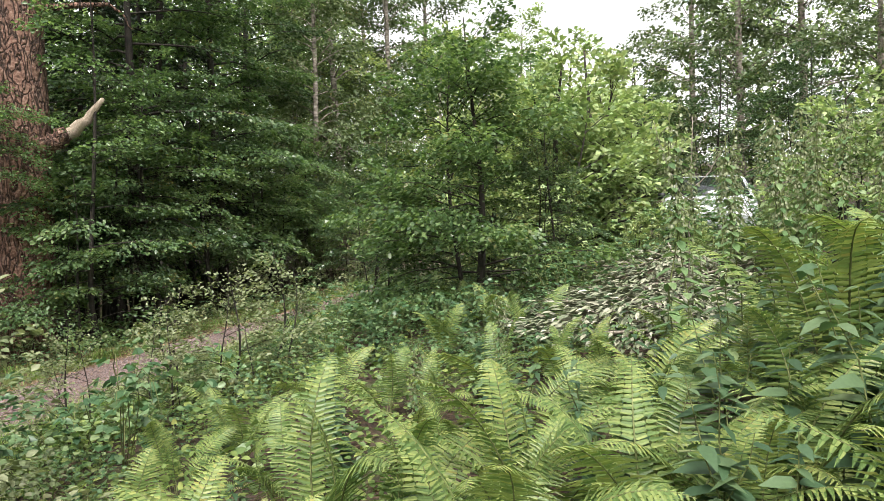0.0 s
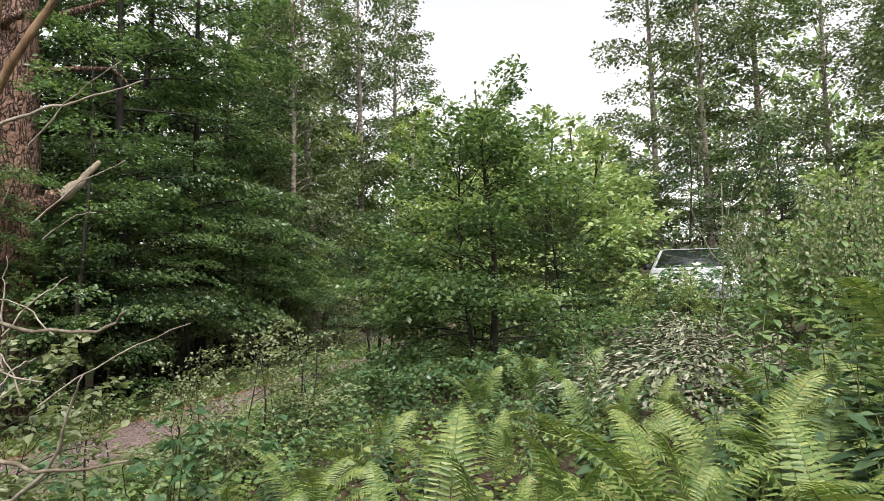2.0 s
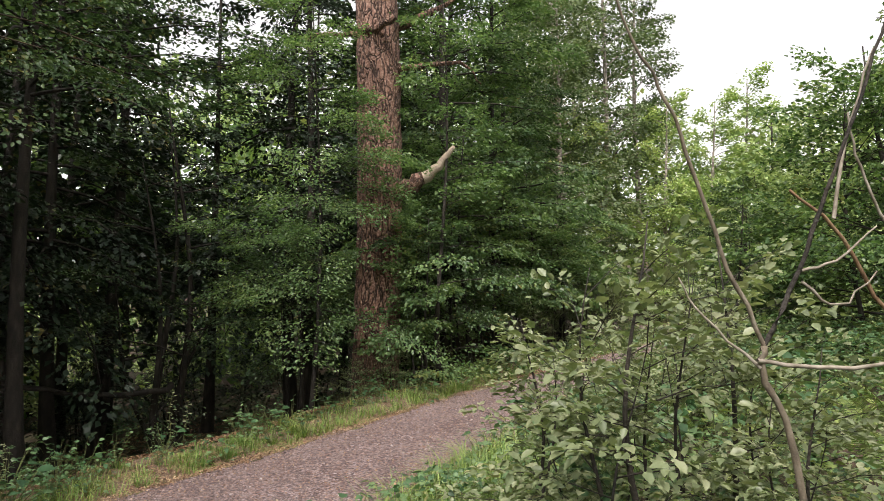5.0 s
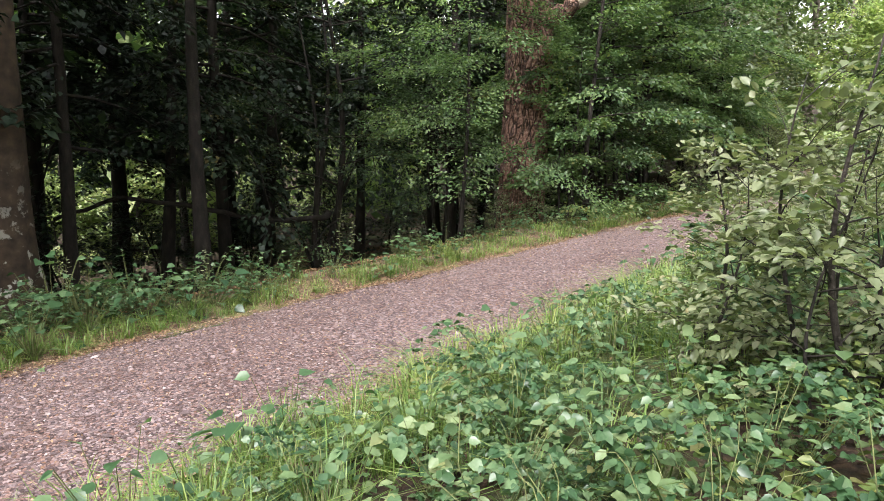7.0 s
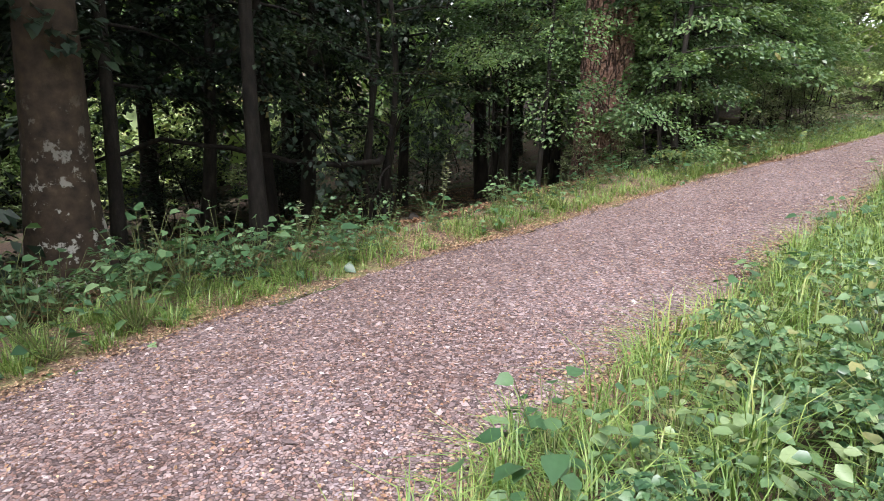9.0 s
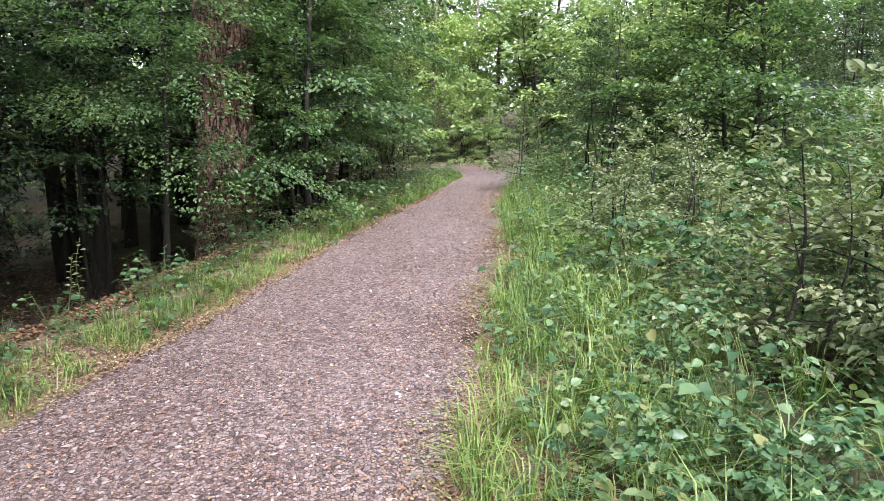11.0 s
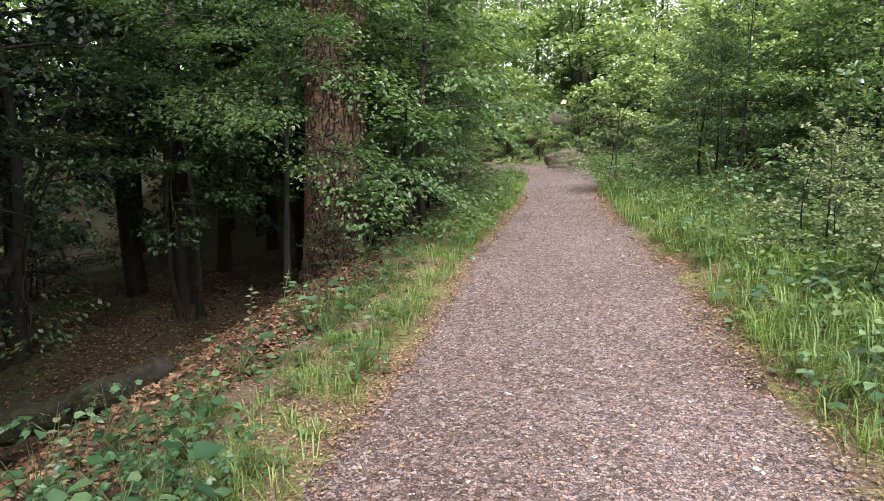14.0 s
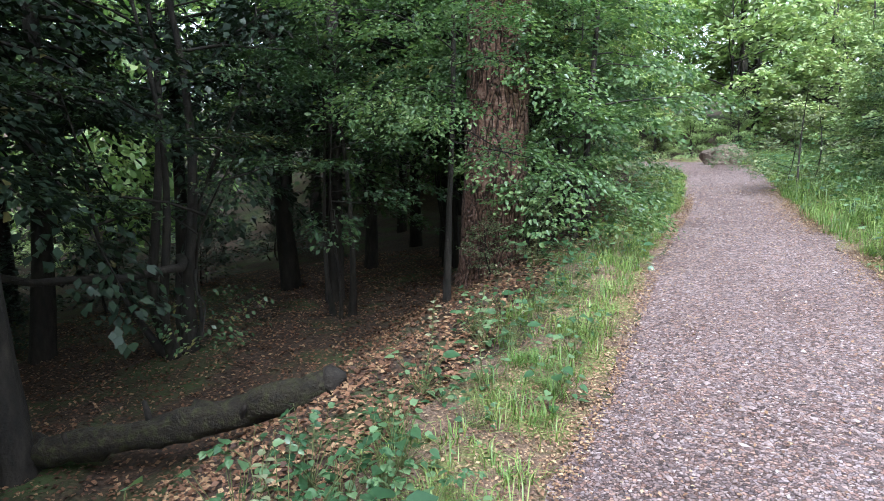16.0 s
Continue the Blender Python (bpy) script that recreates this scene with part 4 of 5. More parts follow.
for k, (x, y) in enumerate(scatter_on(lambda x, y, r: x > x_right(y) + 1.6 and y > 1.2 and (-1.6 < x < 6 and y < 9 or y > 16 and x < 5), 20, 21, 0.62, 1.1)):
    place_copy((fern_a, fern_b, fern_c)[k % 3], (x, y, gz(x, y) - 0.02), k * 1.9, 0.62 + 0.25 * ((k * 37) % 10) / 10, (0.12 * math.sin(k), 0.12 * math.cos(k)))


def make_bramble(place, seed, height=0.7, canes=6, leaf=0.066, group="brambles", leafy=0.095, close=True):
    """Arching thorny canes with leaves in threes."""
    rng = np.random.default_rng(seed)
    t = thing("bramble", (*place, gz(*place) - 0.02), "sprawling bramble with leaves in threes", "bramble", group)
    pos, along, up, L, wood = [], [], [], [], []
    for c in range(canes):
        a = rng.random() * 6.28
        ln = rng.uniform(0.5, 1.1) * height * 1.3
        u = np.linspace(0, 1, 7)
        p = np.stack([ln * u * math.cos(a), ln * u * math.sin(a), height * rng.uniform(0.7, 1.15) * np.sin(u * 2.3) + 0.02], 1)
        p[1:-1] += rng.normal(size=(5, 3)) * 0.02
        wood.append(tube(p, np.linspace(0.005, 0.002, 7), 3, cap=False))
        for s in np.arange(0.12, 1.0, leafy):
            o = np.array([np.interp(s, u, p[:, j]) for j in range(3)])
            b = a + rng.choice([-1, 1]) * rng.uniform(0.6, 1.6)
            stem = np.array([math.cos(b), math.sin(b), rng.uniform(0.0, 0.6)]) * rng.uniform(0.05, 0.13)
            e = o + stem
            nrm = np.array([0, 0, 1.0]) + rng.normal(size=3) * 0.42
            for turn in (-1.15, 0, 1.15):
                q = b + turn
                pos.append(e)
                along.append([math.cos(q), math.sin(q), -0.15 + rng.normal() * 0.2])
                up.append(nrm)
                L.append(leaf * rng.uniform(0.75, 1.25) * (1.12 if turn == 0 else 0.95))
    L = np.array(L)
    cane = tagged(part("cane", mesh_np("bramble_cane", *join(wood), M_STALK), t), kind="stuff")
    tagged(part("leaves", mesh_np("bramble_leaves", *(toothed_leaves if close else leaves)(np.array(pos), np.array(along, float), np.array(up), L, L * 0.78, fold=0.12, rng=rng), M_BRAMBLE), cane), kind="stuff")
    return t


bram_a, bram_b, bram_c = make_bramble((-2.6, 4.9), 1), make_bramble((-2.2, 4.4), 2, 0.85, 7), make_bramble((-3.0, 3.9), 3, 0.55, 9, 0.06, leafy=0.075)
far_a, far_b = make_bramble((-1.4, 8.3), 4, close=False), make_bramble((-2.0, 8.8), 5, 0.85, 7, close=False)


def right_bank(x, y, r):
    d = x - x_right(y)
    if x > -1.7 and y < 5.2:
        return False
    return (0.35 < d < 5.0 and y < 10) or (0.4 < d < 1.6 and y >= 10)


for k, (x, y) in enumerate(scatter_on(right_bank, 240, 22, 0.31, 0.9)):
    place_copy((bram_a, bram_b, bram_c)[k % 3] if y < 5.5 and x < -2.2 else (far_a, far_b)[k % 2], (x, y, gz(x, y) - 0.02), k * 2.1, min(0.55 + 0.5 * ((k * 53) % 10) / 10, 0.18 + 0.17 * (x - x_right(y))) * (0.55 if x > -3.8 and 1.8 < y < 6.5 else 1.0))
for k, (x, y) in enumerate(scatter_on(lambda x, y, r: x > -2 and y > 4.2 and x < 7, 50, 23, 0.5, 0.8)):
    place_copy((far_b, far_a)[k % 2], (x, y, gz(x, y) - 0.02), k * 2.9, (0.5 if x < 1 else 0.75) + 0.4 * ((k * 31) % 10) / 10)


for k, (x, y) in enumerate(scatter_on(lambda x, y, r: 0.35 < x_left(y) - x < 1.3 and 0.6 < y < 4.7, 22, 26, 0.3, 0.3)):
    place_copy((bram_c, bram_a)[k % 2], (x, y, gz(x, y) - 0.02), k * 1.7, 0.42 + 0.22 * ((k * 7) % 10) / 10)
place_copy(fern_b, (-4.75, 10.45, gz(-4.75, 10.45) - 0.02), 1.0, 0.42)
place_copy(fern_a, (-3.7, 12.6, gz(-3.7, 12.6) - 0.02), 2.0, 0.4)


for k, (x, y) in enumerate(scatter_on(lambda x, y, r: x > x_right(y) + 0.75 and x < -2.4 and 0.7 < y < 3.6, 26, 35, 0.26, 0.9)):
    place_copy((bram_c, bram_b)[k % 2], (x, y, gz(x, y) - 0.02), k * 2.7, 0.4 + 0.2 * ((k * 7) % 10) / 10)


def make_nettle(place, seed, height=1.8, stems=3):
    rng = np.random.default_rng(seed)
    t = thing("nettle", (*place, gz(*place) - 0.02), "tall stinging nettle with hanging pale seed strings", "nettle", "nettles in the clearing")
    wood, pos, along, up, L, sp, sa, su, sl = [], [], [], [], [], [], [], [], []
    for s in range(stems):
        base = rng.normal(size=3) * [0.12, 0.12, 0]
        tip = base + np.array([rng.normal() * 0.1, rng.normal() * 0.1, height * rng.uniform(0.8, 1.05)])
        p = curve_points(base, tip, 0, 8, 0.015, rng)
        wood.append(tube(p, np.linspace(0.006, 0.002, 8), 4, cap=False))
        n = int(height / 0.095)
        for k in range(n):
            f = 0.18 + 0.82 * k / n
            o = np.array([np.interp(f, np.linspace(0, 1, 8), p[:, j]) for j in range(3)])
            a = k * 1.57 + rng.normal() * 0.2
            for q in (a, a + 3.14):
                pos.append(o)
                along.append([math.cos(q), math.sin(q), -0.35 + rng.normal() * 0.15])
                up.append(np.array([0, 0, 1.0]) + rng.normal(size=3) * 0.15)
                L.append(0.125 * (1.05 - 0.7 * f) * rng.uniform(0.8, 1.2) + 0.015)
                if f > 0.62:
                    for m in range(10):
                        b = q + rng.normal() * 0.7
                        sp.append(o + np.array([math.cos(b), math.sin(b), 0]) * 0.008 * m - [0, 0, 0.007 * m])
                        sa.append([math.cos(b) * 0.4, math.sin(b) * 0.4, -1])
                        su.append(rng.normal(size=3))
                        sl.append(0.026)
    L, sl = np.array(L), np.array(sl)
    tagged(part("stem", mesh_np("nettle_stem", *join(wood), M_STALK), t), kind="stuff")
    tagged(part("leaves", mesh_np("nettle_leaves", *leaves(np.array(pos), np.array(along), np.array(up), L, L * 0.46, True, 0.1, rng), M_NETTLE), t), kind="stuff")
    tagged(part("seed_spray", mesh_np("nettle_seeds", *leaves(np.array(sp), np.array(sa), np.array(su), sl, sl * 0.7, rng=rng), M_SEED), t, "pale hanging seed strings"), kind="stuff")
    return t


net_a, net_b = make_nettle((1.35, 3.45), 1, 2.0, 2), make_nettle((2.8, 5.1), 2, 1.9, 3)
for k, (x, y, s) in enumerate([(1.75, 3.7, 0.9), (2.2, 4.2, 0.95), (2.5, 4.6, 0.9), (3.2, 4.9, 1.0), (3.4, 5.6, 1.0), (3.9, 5.2, 1.0), (4.1, 8.8, 0.95), (4.5, 9.3, 1.0), (4.9, 9.0, 1.0), (4.3, 5.9, 1.0), (2.3, 5.6, 0.9), (3.8, 4.4, 0.9), (0.3, 3.85, 0.55), (4.6, 6.8, 1.0), (2.6, 3.4, 0.8), (3.5, 3.5, 0.8), (5.2, 6.2, 1.0), (4.8, 5.2, 1.1), (4.2, 4.9, 1.1), (3.6, 6.4, 1.0), (2.9, 6.4, 0.9), (-3.2, 4.2, 0.4), (-0.2, 3.3, 0.5)]):
    place_copy((net_a, net_b)[k % 2], (x, y, gz(x, y) - 0.02), k * 1.3, s)


def make_tall_herb(place, seed, height=1.05, stems=4):
    """Upright leafy stems with long drooping leaves all the way up."""
    rng = np.random.default_rng(seed)
    t = thing("tall_herb", (*place, gz(*place) - 0.02), "tall dark green herb with long drooping leaves", "plant", "tall herbs in the clearing")
    wood, pos, along, up, L = [], [], [], [], []
    for _ in range(stems):
        base = rng.normal(size=3) * [0.13, 0.13, 0]
        p = curve_points(base, base + np.array([rng.normal() * 0.16, rng.normal() * 0.16, height * rng.uniform(0.7, 1.1)]), 0, 7, 0.012, rng)
        wood.append(tube(p, np.linspace(0.006, 0.002, 7), 4, cap=False))
        for k in range(17):
            f = 0.12 + 0.88 * k / 16
            o = np.array([np.interp(f, np.linspace(0, 1, 7), p[:, j]) for j in range(3)])
            for q in (k * 1.57, k * 1.57 + 3.14):
                q += rng.normal() * 0.3
                pos.append(o)
                along.append([math.cos(q), math.sin(q), 0.15 - 0.5 * rng.random()])
                up.append(np.array([0, 0, 1.0]) + rng.normal(size=3) * 0.25)
                L.append(0.19 * (1.1 - 0.75 * f ** 2) * rng.uniform(0.7, 1.15))
    L = np.array(L)
    tagged(part("stem", mesh_np("herb_stem", *join(wood), M_STALK), t), kind="stuff")
    tagged(part("leaves", mesh_np("herb_leaves", *toothed_leaves(np.array(pos), np.array(along), np.array(up), L, L * 0.42, 0.12, rng), M_HERB), t), kind="stuff")
    return t


herb_a, herb_b = make_tall_herb((1.2, 2.5), 1), make_tall_herb((1.75, 2.45), 2, 1.2, 4)
for k, (x, y, s) in enumerate([(0.95, 1.95, 0.9), (1.45, 2.05, 1.0), (1.6, 2.8, 1.0), (2.1, 2.2, 1.1), (2.3, 3.0, 1.1), (0.65, 2.7, 0.7), (-0.2, 2.6, 0.6), (0.4, 3.7, 0.65), (-0.6, 3.9, 0.6), (1.15, 3.6, 0.7), (2.8, 3.6, 1.1), (0.3, 5.0, 0.7), (-1.1, 3.1, 0.5), (-1.6, 4.6, 0.5), (2.5, 2.0, 1.15), (1.9, 3.6, 0.9), (-0.9, 4.6, 0.6), (0.2, 6.4, 0.7), (-0.7, 6.9, 0.7), (0.9, 6.0, 0.6)]):
    place_copy((herb_a, herb_b)[k % 2], (x, y, gz(x, y) - 0.02), k * 1.9, s)


def make_weed(place, seed, leaf=0.075, n=26, height=0.28):
    """Low broad-leaved plant of the verge."""
    rng = np.random.default_rng(seed)
    t = thing("verge_plant", (*place, gz(*place) - 0.01), "low broad-leaved green plant on the path's verge", "plant", "plants on the verge")
    a = rng.random(n) * 6.28
    r = rng.random(n) ** 0.6 * 0.2
    pos = np.stack([r * np.cos(a), r * np.sin(a), height * rng.random(n)], 1)
    al = np.stack([np.cos(a), np.sin(a), rng.uniform(-0.4, 0.3, n)], 1)
    L = leaf * rng.uniform(0.6, 1.3, n)
    wood = [tube(np.stack([q * 0, q]), [0.003, 0.0015], 3, cap=False) for q in pos]
    tagged(part("stalk", mesh_np("weed_stalk", *join(wood), M_STALK), t), kind="stuff")
    tagged(part("leaves", mesh_np("weed_leaves", *toothed_leaves(pos, al, np.array([0, 0, 1.0]) + rng.normal(size=(n, 3)) * 0.3, L, L * 0.75, 0.12, rng), M_BRAMBLE), t), kind="stuff")
    return t


weed_a, weed_b = make_weed((-8.6, 3.3), 1), make_weed((-7.9, 4.9), 2, 0.06, 34, 0.4)
for k, (x, y) in enumerate(scatter_on(lambda x, y, r: 0.12 < x_left(y) - x < 1.25 and y > 0.2, 165, 24, 0.2, 0.3)):
    place_copy((weed_a, weed_b)[k % 2], (x, y, gz(x, y) - 0.01), k * 2.3, (0.7 + 0.6 * ((k * 29) % 10) / 10) * (1.35 if y < 4.4 else 0.9))
for k, (x, y) in enumerate(scatter_on(lambda x, y, r: 0.0 < x - x_right(y) < 1.3, 140, 25, 0.24, 0.3)):
    place_copy((weed_b, weed_a)[k % 2], (x, y, gz(x, y) - 0.01), k * 2.3, 0.8 + 0.6 * ((k * 29) % 10) / 10)


def make_grass():
    """Tufts of leaning blades, short on the bank's side, long on the clearing's."""
    rng = np.random.default_rng(31)
    tufts = 2300
    ty = -2 + 22 * rng.random(tufts) ** 1.15
    left = rng.random(tufts) < 0.42
    d = np.where(left, np.abs(rng.normal(0.25, 0.3, tufts)) + 0.02, np.abs(rng.normal(0.35, 0.75, tufts)) - 0.02)
    tx = np.where(left, x_left(ty) - d, x_right(ty) + d)
    per = rng.integers(10, 36, tufts)
    tall = rng.uniform(0.10, 0.32, tufts) * np.where(left, 0.72, 1.3 + 0.25 * np.minimum(d, 1.2))
    k = np.repeat(np.arange(tufts), per)
    n = len(k)
    a, r0 = rng.random(n) * 6.28, rng.random(n) * 0.09
    x, y = tx[k] + r0 * np.cos(a), ty[k] + r0 * np.sin(a)
    h = tall[k] * rng.uniform(0.5, 1.15, n)
    b = np.stack([x, y, ground_z(x, y) - 0.01], 1)
    az = a + rng.normal(size=n) * 0.7
    dirn = np.stack([np.cos(az), np.sin(az), np.zeros(n)], 1)
    side = np.stack([-np.sin(az), np.cos(az), np.zeros(n)], 1) * rng.uniform(0.0018, 0.004, n)[:, None]
    up = np.array([0, 0, 1.0])
    bend = rng.uniform(0.4, 1.6, n)
    mid = b + dirn * (h * 0.22 * bend)[:, None] + up * (h * 0.62)[:, None]
    tip = b + dirn * (h * 0.85 * bend)[:, None] + up * (h * (1.05 - 0.38 * bend))[:, None]
    v = np.stack([b - side, b + side, mid + side * .85, mid - side * .85, tip + side * .1, tip - side * .1], 1).reshape(-1, 3)
    i = np.arange(n)[:, None] * 6
    f = np.concatenate([i + [[0, 1, 2, 3]], i + [[3, 2, 4, 5]]], 0)
    tagged(new("grass", mesh_np("grass", v, f, M_GRASS)), "fresh green grass tufts along both edges of the path", "grass", kind="stuff")


def make_litter(name, label, n, seed, mat, spots, length):
    rng = np.random.default_rng(seed)
    x, y = spots(rng, n)
    inside = (x > x_left(y)) & (x < x_right(y))
    z = np.maximum(ground_z(x, y), np.where(inside, path_z(x, y), -9)) + 0.020
    a = rng.random(n) * 6.28
    L = rng.uniform(*length, n)
    v, f = leaves(np.stack([x, y, z], 1), np.stack([np.cos(a), np.sin(a), rng.normal(size=n) * 0.25], 1), np.array([0, 0, 1.0]) + rng.normal(size=(n, 3)) * 0.35, L, L * 0.6, rng=rng)
    tagged(new(name, mesh_np(name, v, f, mat)), label, "leaf litter", kind="stuff")


def edge_spots(rng, n):
    """Drifts along both edges, thicker in places."""
    y = -1 + 15 * rng.random(n * 3)
    left = rng.random(n * 3) < 0.47
    d = np.where(left, np.abs(rng.normal(0.0, 0.62, n * 3)) - 0.2, 0.12 + 0.24 * rng.normal(size=n * 3) + 0.05 * np.sin(y * 3.1))
    ok = np.sin(y * 1.9) * np.sin(y * 0.7 + 1) + rng.normal(size=n * 3) * 0.55 > -0.25
    x = np.where(left, x_left(y) - d, x_right(y) + d)
    return x[ok][:n], y[ok][:n]


def trodden_spots(rng, n):
    """Crumbs of leaf trodden into the path, thinning towards its middle."""
    y = -1 + 16 * rng.random(n) ** 1.3
    u = rng.beta(0.55, 0.55, n)
    return x_left(y) + (x_right(y) - x_left(y)) * u, y


def slope_spots(rng, n):
    y = 1.0 + 16 * rng.random(n)
    return x_left(y) - 0.9 - 10.5 * rng.random(n) ** 1.5, y


def make_herbs(count=34000):
    """Low leafy cover between the larger plants."""
    rng = np.random.default_rng(33)
    y = -7 + 23 * rng.random(count)
    x = np.where(rng.random(count) < 0.5, x_right(y) + 0.2 + 2.2 * rng.random(count), rng.uniform(-8, 9, count))
    d = x - x_right(y)
    keep = (d > 0.38) & (np.sin(x * 1.9 + 2) * np.sin(y * 1.6) + rng.normal(size=count) * 0.5 > -0.5)
    x, y, d = x[keep], y[keep], d[keep]
    n = len(x)
    h = rng.random(n) ** 1.3 * np.minimum(0.16 + 0.16 * d, 0.46)
    a = rng.random(n) * 6.28
    L = rng.uniform(0.035, 0.085, n)
    v, f = leaves(np.stack([x, y, ground_z(x, y) + h], 1), np.stack([np.cos(a), np.sin(a), rng.normal(size=n) * 0.3], 1), np.array([0, 0, 1.0]) + rng.normal(size=(n, 3)) * 0.35, L, L * 0.72, True, 0.12, rng=rng)
    m = 21000
    x2, y2 = rng.uniform(-3.5, 3.4, m), -1.6 + 8.7 * rng.random(m) ** 1.1
    ok = (x2 > x_right(y2) + 0.4) & (np.hypot(x2, y2 - 0.1) > 0.9) & (np.abs(y2 - 0.2) + 0.2 * (x2 > -1.2) > 0.55)
    x2, y2 = x2[ok], y2[ok]
    h2 = rng.random(len(x2)) ** 0.8 * (0.14 + 0.26 * (0.5 + 0.5 * np.sin(x2 * 2.3 + 1) * np.sin(y2 * 2.9)))
    a2, L2 = rng.random(len(x2)) * 6.28, rng.uniform(0.03, 0.075, len(x2))
    v2, f2 = leaves(np.stack([x2, y2, ground_z(x2, y2) + h2], 1), np.stack([np.cos(a2), np.sin(a2), rng.normal(size=len(x2)) * 0.3], 1), np.array([0, 0, 1.0]) + rng.normal(size=(len(x2), 3)) * 0.4, L2, L2 * 0.7, True, 0.12, rng=rng)
    tagged(new("low_herbs", mesh_np("low_herbs", v2, f2, M_FERN)), "yellow-green low herbs between the ferns", "undergrowth", kind="stuff")
    tagged(new("herb_layer", mesh_np("herb_layer", v, f, M_NETTLE)), "low leafy herbs covering the clearing's floor", "undergrowth", kind="stuff")


make_herbs()
make_grass()
make_litter("dry_leaf_litter", "dry tan fallen leaves drifted along the path's edges", 68000, 32, M_DRY, edge_spots, (0.010, 0.030))
make_litter("trodden_leaf_crumbs", "brown leaf crumbs trodden into the gravel", 9000, 37, M_DRY, trodden_spots, (0.012, 0.03))
make_litter("leaf_litter", "brown fallen leaves on the shaded slope", 62000, 34, M_LITTER, slope_spots, (0.03, 0.065))
make_gravel()


# ---- single things ----
def make_elder():
    """Half-dead elder: bare grey and peeled brown stems with pale crooked twigs."""
    x, y = -2.07, 1.92
    z = gz(x, y)
    t = thing("elder_shrub", (x, y, z), "half-dead elder with bare grey and peeled brown stems", "shrub")
    rng = np.random.default_rng(5)

    grown = [t]

    def stem(name, pts, r0, r1, mat, label="", sides=9):
        p = np.array(pts, float) - [x, y, z]
        n = (len(p) - 1) * 4 + 1
        u, uu = np.linspace(0, 1, len(p)), np.linspace(0, 1, n)
        q = np.stack([np.interp(uu, u, p[:, k]) for k in range(3)], 1)
        q = np.stack([np.convolve(np.pad(q[:, k], 2, mode="reflect", reflect_type="odd"), np.ones(5) / 5, mode="valid") for k in range(3)], 1)
        q[1:-1] += rng.normal(size=(n - 2, 3)) * (r0 * 0.12 + 0.0025)
        ob = part(name, mesh_np("elder_" + name, *tube(q, np.linspace(r0, r1, n), sides, 0.06, rng), mat, smooth=True), grown[-1] if name == "twig" else t, label)
        if name == "stem":
            grown.append(ob)

    stem("stem", [(-2.11, 1.93, z - 0.05), (-2.12, 1.86, 1.55), (-2.12, 1.85, 1.73), (-2.08, 1.79, 2.2), (-2.06, 1.76, 2.46), (-2.03, 1.72, 2.75), (-2.02, 1.66, 3.2)], 0.0165, 0.010, M_ELDER, "smooth grey-green stem")
    stem("stem", [(-2.04, 2.0, z - 0.05), (-2.02, 1.96, 1.64), (-1.97, 1.93, 1.99), (-2.0, 1.92, 2.1), (-1.99, 1.9, 2.29), (-1.91, 1.88, 2.55), (-1.8, 1.86, 2.72), (-1.65, 1.83, 2.95)], 0.021, 0.010, M_ELDER_BROWN, "crooked stem with peeling brown bark")
    stem("stem", [(-2.02, 2.02, z - 0.05), (-2.0, 1.99, 1.75), (-1.97, 1.96, 1.97), (-1.93, 1.94, 2.14), (-1.9, 1.91, 2.36), (-1.84, 1.88, 2.57), (-1.8, 1.82, 3.1)], 0.014, 0.008, M_ELDER_BROWN, "slim brown stem")
    stem("stem", [(-2.14, 2.0, z - 0.05), (-2.07, 1.97, 1.7), (-2.05, 1.92, 2.2), (-2.0, 1.88, 2.6), (-1.95, 1.84, 3.1)], 0.008, 0.005, M_ELDER_BROWN, "thin brown stem")
    pale = "pale dead twig"
    stem("twig", [(-2.08, 1.79, 2.2), (-1.95, 1.75, 2.21), (-1.78, 1.7, 2.09), (-1.6, 1.66, 2.055), (-1.42, 1.61, 2.05), (-1.36, 1.56, 2.1)], 0.0075, 0.003, M_ELDER, pale, 6)
    stem("twig", [(-1.73, 1.69, 2.07), (-1.72, 1.68, 2.0), (-1.66, 1.66, 1.95), (-1.58, 1.66, 1.94)], 0.004, 0.002, M_TWIG, pale, 5)
    stem("twig", [(-2.1, 1.79, 2.21), (-2.14, 1.75, 2.32), (-2.2, 1.72, 2.38), (-2.23, 1.69, 2.47), (-2.25, 1.65, 2.62)], 0.007, 0.003, M_TWIG, pale, 6)
    stem("twig", [(-2.06, 1.75, 2.56), (-2.2, 1.7, 2.49), (-2.27, 1.63, 2.53), (-2.31, 1.55, 2.65)], 0.006, 0.003, M_TWIG, pale, 6)
    stem("twig", [(-1.87, 1.88, 2.57), (-1.75, 1.89, 2.63), (-1.64, 1.89, 2.66), (-1.46, 1.89, 2.72)], 0.006, 0.002, M_TWIG, pale, 6)
    stem("twig", [(-1.87, 1.89, 2.57), (-1.97, 1.82, 2.6), (-2.04, 1.76, 2.57)], 0.005, 0.004, M_TWIG, pale, 6)
    stem("twig", [(-2.07, 1.75, 2.54), (-2.11, 1.71, 2.59), (-2.17, 1.67, 2.69), (-2.21, 1.63, 2.8)], 0.005, 0.002, M_TWIG, pale, 6)
    stem("twig", [(-1.99, 1.94, 1.72), (-1.83, 1.86, 1.74), (-1.61, 1.78, 1.7), (-1.4, 1.7, 1.75)], 0.008, 0.003, M_ELDER, pale, 6)
    stem("branch", [(-2.01, 1.92, 1.5), (-1.61, 1.81, 1.51), (-1.28, 1.7, 1.5), (-1.14, 1.6, 1.62)], 0.0075, 0.003, M_TWIG, "long low pale branch", 7)
